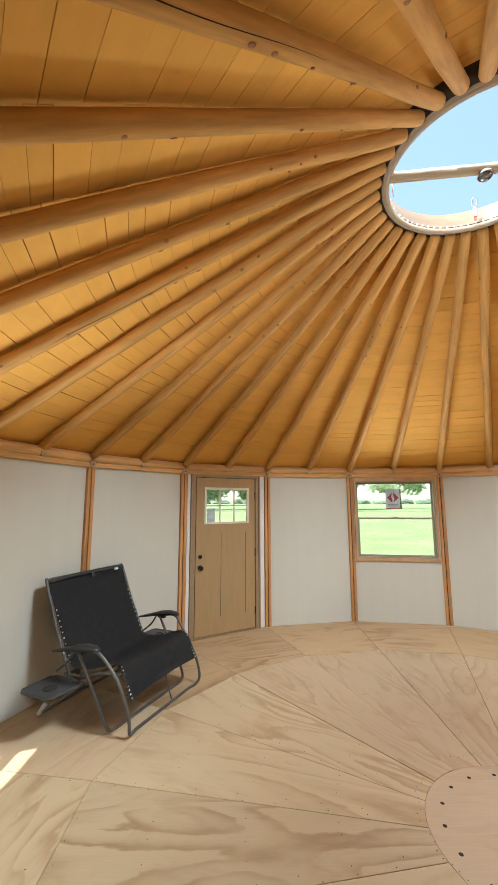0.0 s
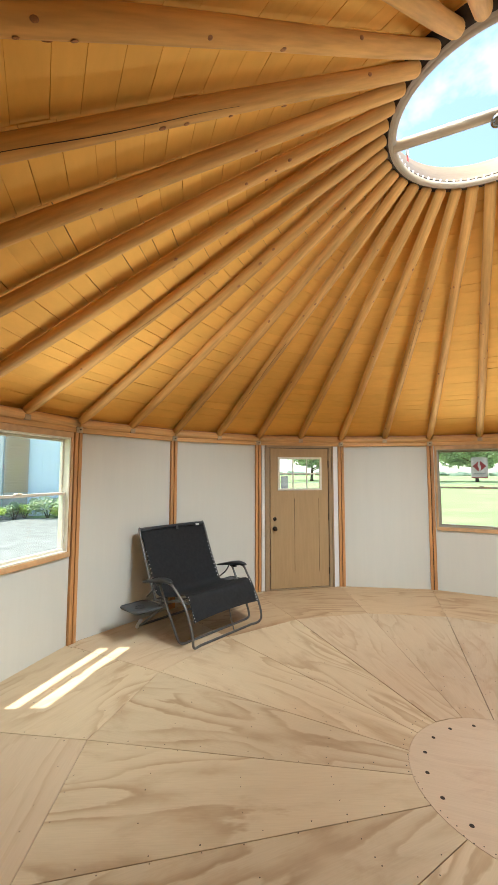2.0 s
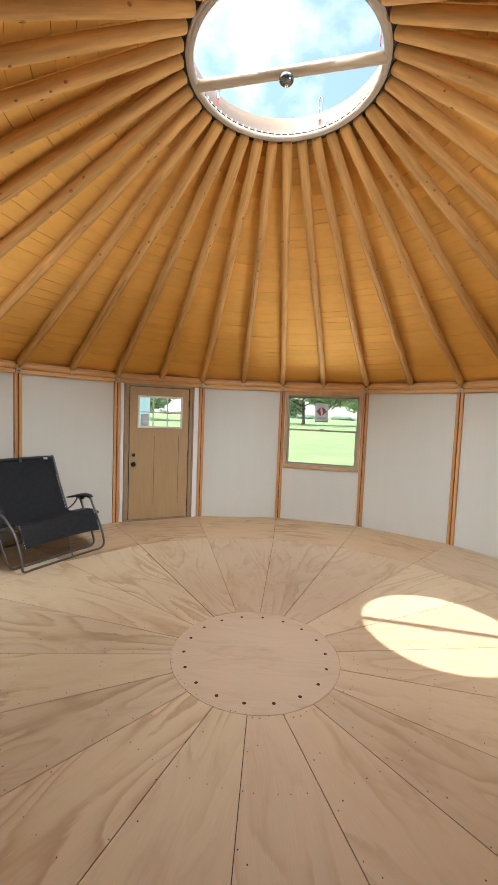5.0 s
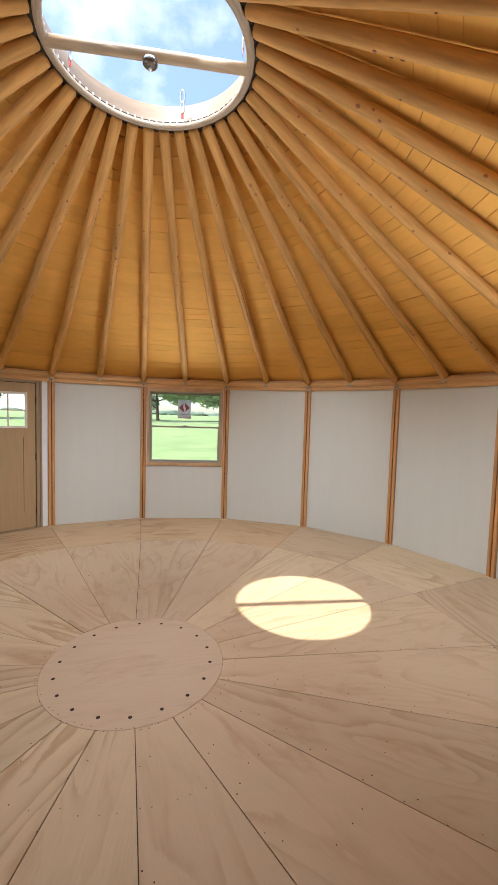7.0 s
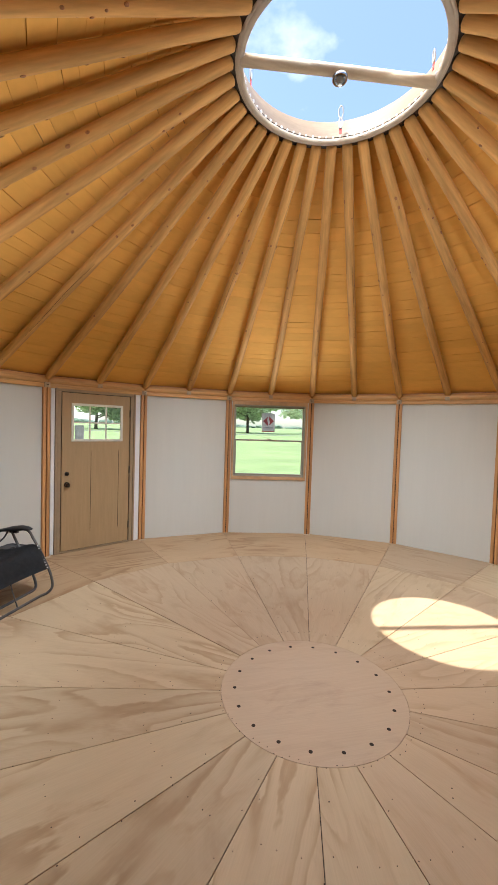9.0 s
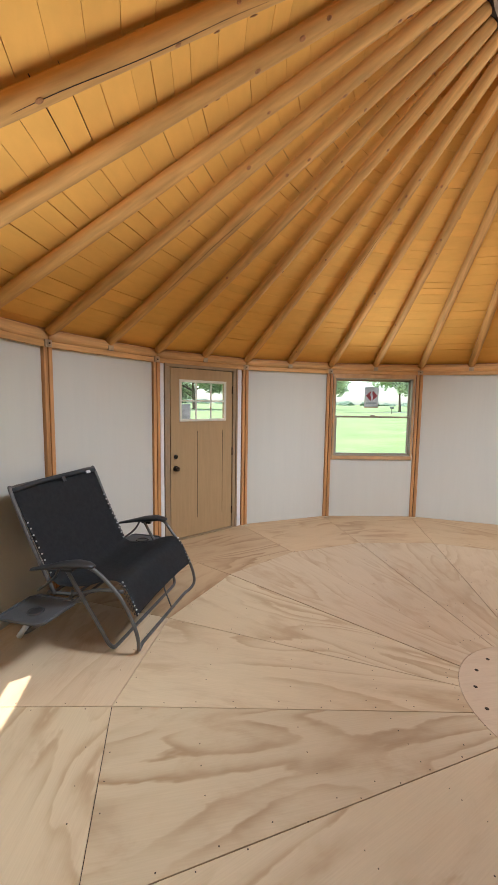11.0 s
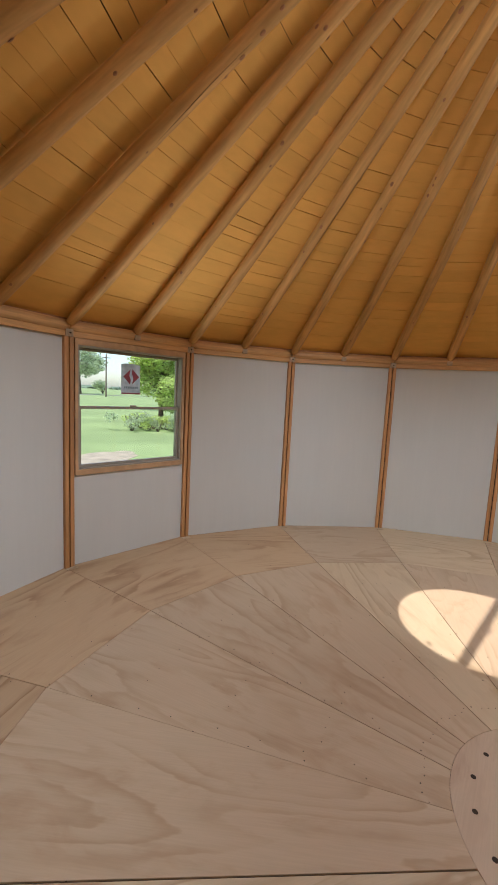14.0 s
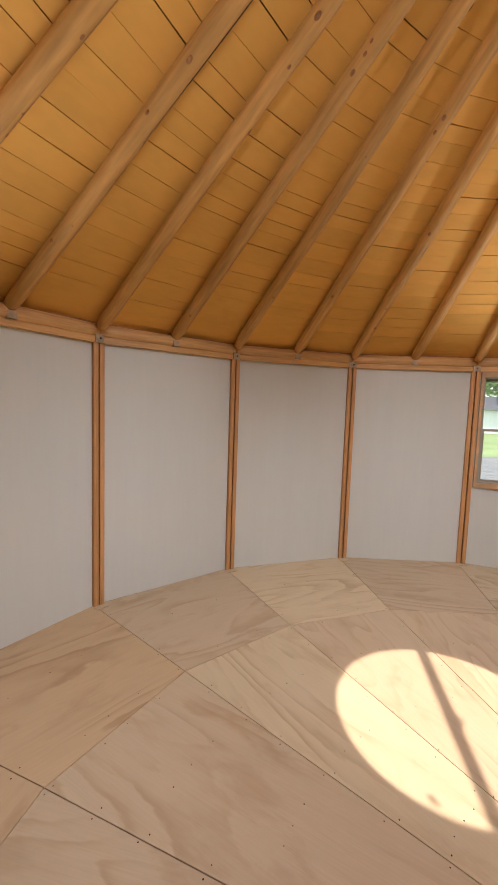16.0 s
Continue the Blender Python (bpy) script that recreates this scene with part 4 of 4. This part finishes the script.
def tree(x, y, height, spread, seed, mat=None, low=0.28, count=2600, fat=1.0, label="broad green tree with open branches on the lawn", size=None):
    rnd = random.Random(seed)
    t = empty("tree", pose(x, y, GZ), label=label, category="tree", group="trees outside")
    bm = bmesh.new()
    r0 = height * 0.022
    tops = []
    lean = (rnd.uniform(-0.04, 0.04), rnd.uniform(-0.04, 0.04))
    trunk = [(lean[0] * height * s, lean[1] * height * s, height * 0.8 * s) for s in (0, 0.03, 0.15, 0.35, 0.6, 0.85, 1)]
    tube(trunk, r0, 9, bm, radii=[r0 * 1.5, r0 * 1.15, r0, r0 * 0.85, r0 * 0.55, r0 * 0.3, r0 * 0.12])
    blobs = []
    for i in range(11):
        a = i * 2.4 + rnd.uniform(-0.4, 0.4)
        h0 = height * rnd.uniform(low, 0.65)
        ln_ = spread * rnd.uniform(0.55, 1.0)
        end = Vector((math.cos(a) * ln_, math.sin(a) * ln_, h0 + height * rnd.uniform(0.10, 0.26)))
        st = Vector((lean[0] * h0, lean[1] * h0, h0))
        mid = st.lerp(end, 0.5) + Vector((0, 0, height * 0.03))
        tube(smooth_path([st, mid, end], 3), 0.05, 6, bm, radii=[r0 * 0.45 * (1 - 0.13 * q) for q in range(7)])
        for f in (0.6, 0.95):
            blobs.append((st.lerp(end, f), spread * fat * rnd.uniform(0.20, 0.34)))
    blobs.append((Vector((0, 0, height * 0.86)), spread * 0.42))
    part("trunk", bm, M_BARK, t, smooth=True)
    vs, fs = leaves(rnd, blobs, count, size or spread * 0.05)
    me = bpy.data.meshes.new("crown")
    me.from_pydata(vs, [], fs)
    me.materials.append(mat or M_LEAF)
    ob = new("crown", me)
    ob.parent = t
    return t


def bush(x, y, h, seed, mat=None, count=500, name="bush", label="low leafy bush on the lawn", width=1.0):
    rnd = random.Random(seed)
    b = empty(name, pose(x, y, GZ), label=label, category=name, group="bushes outside")
    bm = bmesh.new()
    for i in range(5):
        a = i * 1.3
        tube([(0.04 * math.cos(a), 0.04 * math.sin(a), 0), (0.3 * h * math.cos(a), 0.3 * h * math.sin(a), 0.7 * h)], 0.02, 5, bm, radii=[0.025 * h, 0.01 * h])
    part("stems", bm, M_BARK, b)
    blobs = [(Vector((rnd.uniform(-0.4, 0.4) * h * width, rnd.uniform(-0.4, 0.4) * h * width, h * rnd.uniform(0.3, 0.75))), h * rnd.uniform(0.2, 0.36)) for _ in range(7)]
    vs, fs = leaves(rnd, blobs, count, h * 0.06)
    me = bpy.data.meshes.new("foliage")
    me.from_pydata(vs, [], fs)
    me.materials.append(mat or M_LEAF)
    ob = new("foliage", me)
    ob.parent = b


def polar(ex, ey, deg, dist):
    return ex + dist * math.cos(radians(deg)), ey + dist * math.sin(radians(deg))


# trees on the lawn and along the road
tree(3.2, 112, 19, 13, 1, count=8000, low=0.15)
tree(-20, 118, 18, 13, 2, count=7000, low=0.15)
tree(24, 116, 18, 12, 3, count=7000, low=0.15)
tree(48, 128, 15, 10, 4, count=3200)
tree(-37, 96, 17, 12, 6, count=7000, low=0.13)
tree(-56, 120, 18, 13, 7, count=6000, low=0.13)
tree(62, 104, 14, 9, 8, count=3000)
tree(*polar(-1.6, 0.7, 48.0, 24), 6.8, 2.0, 9, mat=M_LEAF_LIGHT, low=0.05, fat=1.7, count=12000, size=0.11, label="full yellow-green tree beside tall weeds on the lawn")
tree(*polar(-1.6, 0.7, 44.0, 40), 12.0, 5.5, 10, count=4200)
tree(*polar(-0.7, 1.6, -26, 75), 15, 9, 11, count=3600)
tree(*polar(-0.7, 1.6, -33, 62), 14, 8, 12, count=3600)
tree(*polar(-0.7, 1.6, -20, 84), 16, 9, 13, count=3600)
bush(*polar(-1.6, 0.7, 55.6, 140), 5.0, 14, count=700)
for i in range(16):
    rnd = random.Random(40 + i)
    bush(*polar(-1.6, 0.7, 43 + i * 0.6, 21.5 + rnd.uniform(-1.5, 1.5)), rnd.uniform(0.6, 1.2), 60 + i, mat=M_LEAF_LIGHT if i % 3 else M_LEAF, count=420, name="weed_clump", label="clump of tall weeds at the lawn's edge", width=1.6)


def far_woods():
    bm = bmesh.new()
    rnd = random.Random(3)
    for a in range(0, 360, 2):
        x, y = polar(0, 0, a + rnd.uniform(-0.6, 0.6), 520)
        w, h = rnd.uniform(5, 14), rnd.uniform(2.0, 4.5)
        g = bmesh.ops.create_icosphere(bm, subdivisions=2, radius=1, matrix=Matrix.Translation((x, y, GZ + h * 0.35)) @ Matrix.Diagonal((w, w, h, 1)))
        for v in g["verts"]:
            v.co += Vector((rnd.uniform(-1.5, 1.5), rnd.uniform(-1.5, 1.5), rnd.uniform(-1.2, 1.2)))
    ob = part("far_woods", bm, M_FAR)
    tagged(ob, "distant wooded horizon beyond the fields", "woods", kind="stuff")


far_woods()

# utility pole and roadside post
px, py = polar(-1.6, 0.7, 55.2, 95)
up_ = empty("utility_pole", pose(px, py, GZ), label="weathered wooden utility pole with a crossarm", category="utility pole")
part("shaft", tube([(0, 0, 0), (0, 0, 9.5)], 0.16, 8, radii=[0.17, 0.12]), M_POLE, up_)
part("crossarm", boxes((-1.1, 1.1, -0.06, 0.06, 8.6, 8.75)), M_POLE, up_)
bx, by = polar(-1.6, 0.7, 59.3, 92)
mb = empty("mailbox", pose(bx, by, GZ), label="dark mailbox on a post by the road", category="mailbox")
part("post", boxes((-0.06, 0.06, -0.06, 0.06, 0, 1.15)), M_POLE, mb)
part("box", boxes((-0.4, 0.4, -0.22, 0.22, 1.15, 1.6), bevel=0.06), M_ROOFTIN, mb)


# the neighbouring metal building with a brick pier
def build_barn():
    cx, cy = polar(-0.4, -2.8, 140.5, 23)
    b = empty("metal_building", pose(cx, cy, GZ, 0, 0, 140.5 - 90), label="pale metal-sided building with a brick pier, in shade", category="building")
    part("wall", boxes((-14, 14, 0, 9, 0, 6.2)), M_SIDING, b)
    rib = bpy.data.meshes.new("rib")
    bm = boxes((-0.03, 0.03, -0.03, 0.0, 0.0, 6.2))
    bm.to_mesh(rib)
    bm.free()
    rib.materials.append(M_SIDING)
    for i in range(-22, 23):
        same("rib", rib, b, Matrix.Translation((i * 0.6 + 0.1, 0, 0)))
    part("roof", boxes((-14.4, 14.4, -0.5, 9.5, 6.2, 6.45), bevel=0.03), M_ROOFTIN, b)
    part("corner_trim", boxes((-0.08, 0.16, -0.1, -0.002, 0, 6.2)), M_WHITE, b, "white vertical trim")
    pier = part("brick_pier", boxes((0.22, 1.25, -0.30, -0.002, 0, 6.2)), M_MORTAR, b, "brick pier with pale mortar")
    bk = bpy.data.meshes.new("brick")
    bm = boxes((0, 0.20, -0.012, 0.10, 0, 0.066), bevel=0.004)
    bm.to_mesh(bk)
    bm.free()
    bk.materials.append(M_BRICK)
    bk2 = bk.copy()
    for row in range(50):
        for c in range(5):
            x = 0.225 + c * 0.2055 - (0.1 if row % 2 else 0)
            if x < 0.22 or x + 0.2 > 1.26:
                continue
            same("brick", bk, pier, Matrix.Translation((x, -0.30, 1.2 + row * 0.078)))
    m = empty("electric_meter", pose(cx, cy, GZ, 0, 0, 140.5 - 90) @ pose(-1.25, -0.05, 1.75), label="grey electric meter box with conduit on the metal wall", category="meter box")
    part("panel_box", boxes((-0.22, 0.22, -0.14, 0.04, 0.75, 1.45), bevel=0.015), M_METER, m)
    part("panel_face", boxes((-0.16, 0.16, -0.155, -0.14, 0.95, 1.38), bevel=0.005), M_SIDING, m, "pale panel face")
    part("meter_box", boxes((-0.05, 0.38, -0.14, 0.04, 0.15, 0.66), bevel=0.02), M_METER, m)
    part("meter_dial", tube([(0.16, -0.14, 0.42), (0.16, -0.24, 0.42)], 0.14, 16), M_METER, m, "round meter")
    part("conduit", tube([(0.05, -0.06, -1.6), (0.05, -0.06, 0.2)], 0.04, 8), M_WHITE, m, "pale conduit")
    for i in range(26):
        rnd = random.Random(200 + i)
        lx = -8 + i * 0.62 + rnd.uniform(-0.2, 0.2)
        p = pose(cx, cy, GZ, 0, 0, 140.5 - 90) @ Vector((lx, -1.4 + rnd.uniform(-0.4, 0.3), 0))
        bush(p.x, p.y, rnd.uniform(0.7, 1.3), 90 + i, count=900, mat=M_LEAF_LIGHT if i % 2 else M_LEAF, name="weed_clump", label="clump of tall weeds beside the metal building", width=1.5)


build_barn()


# small house across the lawn
def build_house():
    hx, hy = polar(-0.7, 1.6, -27.5, 58)
    h = empty("house", pose(hx, hy, GZ, 0, 0, -27.5 - 90), label="low pale house with a dark grey roof beyond the lawn", category="house")
    part("wall", boxes((-6, 6, -4, 4, 0, 2.7)), M_SIDING, h)
    bm = bmesh.new()
    vs = [bm.verts.new(p) for p in ((-6.4, -4.5, 2.7), (6.4, -4.5, 2.7), (6.4, 4.5, 2.7), (-6.4, 4.5, 2.7), (-6.4, 0, 4.4), (6.4, 0, 4.4))]
    for f in ((0, 1, 5, 4), (2, 3, 4, 5), (0, 4, 3), (1, 2, 5), (3, 2, 1, 0)):
        bm.faces.new([vs[i] for i in f])
    part("roof", bm, M_ROOFTIN, h)
    for x in (-4.2, -1.6, 1.4, 4.0):
        w = part("window", boxes((x - 0.55, x + 0.55, 4.0, 4.06, 0.9, 2.1)), M_WHITE, h, "white-framed window")
        part("pane", boxes((x - 0.45, x + 0.45, 4.06, 4.075, 1.0, 2.0)), M_BRONZE, w, "dark pane")


build_house()

# ---- floor: a plywood disc, eighteen tapered sheets, eighteen outer sheets ----
bm = bmesh.new()
disc(bm, 0, 0, -0.05, 3.74, 0.042, 36)
floor = part("floor", bm, M_SUB)
tagged(floor, "plywood floor of tapered sheets round a central disc", "floor", kind="structure")
R_HUB, R_MID, GAP = 0.583, 2.585, 0.0019


def corner(r, k, cx=0.0, cy=0.0):
    a = radians(post_angle(k) + 0.45)
    return Vector((cx + r * math.cos(a), cy + r * math.sin(a)))


def sheet(pts, mat, ang):
    """A sheet with a hair gap round it; its own x runs along the grain."""
    c = sum(pts, Vector((0, 0))) / len(pts)
    rot = Matrix.Rotation(-radians(ang), 2)
    loc = [rot @ (p - c) for p in pts]
    n = len(loc)
    area = sum(a.x * b.y - b.x * a.y for a, b in zip(loc, loc[1:] + loc[:1]))

    def inset(d):
        out = []
        for i, p in enumerate(loc):
            e0, e1 = (p - loc[i - 1]).normalized(), (loc[(i + 1) % n] - p).normalized()
            n0, n1 = Vector((-e0.y, e0.x)), Vector((-e1.y, e1.x))
            mid = (n0 + n1).normalized()
            q = p + mid * (math.copysign(d, area) / max(0.4, mid.dot(n0)))
            out.append((q.x, q.y))
        return out

    inner, top = inset(GAP), inset(GAP + 0.0012)
    bm = bmesh.new()
    lo = [bm.verts.new((x, y, -0.0079)) for x, y in inner]
    md = [bm.verts.new((x, y, -0.0015)) for x, y in inner]
    hi = [bm.verts.new((x, y, 0.0)) for x, y in top]
    bm.faces.new(hi)
    for i in range(n):
        j = (i + 1) % n
        bm.faces.new((lo[i], lo[j], md[j], md[i]))
        bm.faces.new((md[i], md[j], hi[j], hi[i]))
    bmesh.ops.recalc_face_normals(bm, faces=bm.faces[:])
    ob = part("plywood_sheet", bm, mat, floor)
    ob.matrix_local = pose(c.x, c.y, 0, 0, 0, ang)
    return ob


hub = part("plywood_disc", disc(bmesh.new(), 0, 0, -0.0079, R_HUB + 0.0015, 0.0081, 64), M_HUB, floor, "round plywood disc with a ring of bolt holes")
hub.location = (*HUB, 0)
# flat dark discs carry the shade inside the bolt holes as colour
bm = disc(bmesh.new(), 0, 0, 0.0003, 0.0115, 0.001, 12)
hole = part("bolt_hole", bm, M_DARK, hub)
for i in range(18):
    a = radians(128.1 + 20 * i)
    m = Matrix.Translation((0.499 * math.cos(a), 0.499 * math.sin(a), 0))
    if i == 0:
        hole.matrix_local = m
    else:
        same("bolt_hole", hole.data, hub, m)
for k in range(18):
    mid = post_angle(k + 0.5)
    arc = []
    for s in (0, 0.25, 0.5, 0.75, 1):
        arc.append(corner(R_HUB + 0.001, k + s, *HUB))
    ob = sheet([corner(R_MID, k), corner(R_MID, k + 1)] + arc[::-1], M_PLY if k > 10 or k == 4 else M_PLY_PLAIN, mid)
    if k == 0:
        ob.location.z = 0.003  # this sheet stands proud of its neighbours
    ob = sheet([corner(3.735, k), corner(3.735, k + 1), corner(R_MID, k + 1), corner(R_MID, k)], M_PLY_RED if k in (0, 1, 2, 3, 17) else M_PLY if k % 2 else M_PLY_PLAIN, mid + (90 if k % 3 else 78))

# screw heads along the joints
bm = bmesh.new()
rnd = random.Random(5)
for k in range(18):
    for sgn in (-1, 1):
        r = 0.66
        while r < 3.6:
            a = radians(post_angle(k) + 0.45)
            o = sgn * (0.022 + rnd.uniform(-0.004, 0.006))
            disc(bm, r * math.cos(a) - o * math.sin(a), r * math.sin(a) + o * math.cos(a), 0.0002, rnd.uniform(0.0026, 0.0038), 0.001, 6)
            r += rnd.uniform(0.17, 0.30)
    for s in (0.3, 0.5, 0.7):
        for rr in (0.64, 1.1, 1.6, 2.1, 2.52, 2.64, 3.2):
            p = corner(rr, k + s + rnd.uniform(-0.05, 0.05))
            disc(bm, p.x, p.y, 0.0002, rnd.uniform(0.0022, 0.0034), 0.001, 6)
screws = part("screw_heads", bm, M_BRONZE, floor, "small dark screw heads")
tagged(screws, kind="stuff")
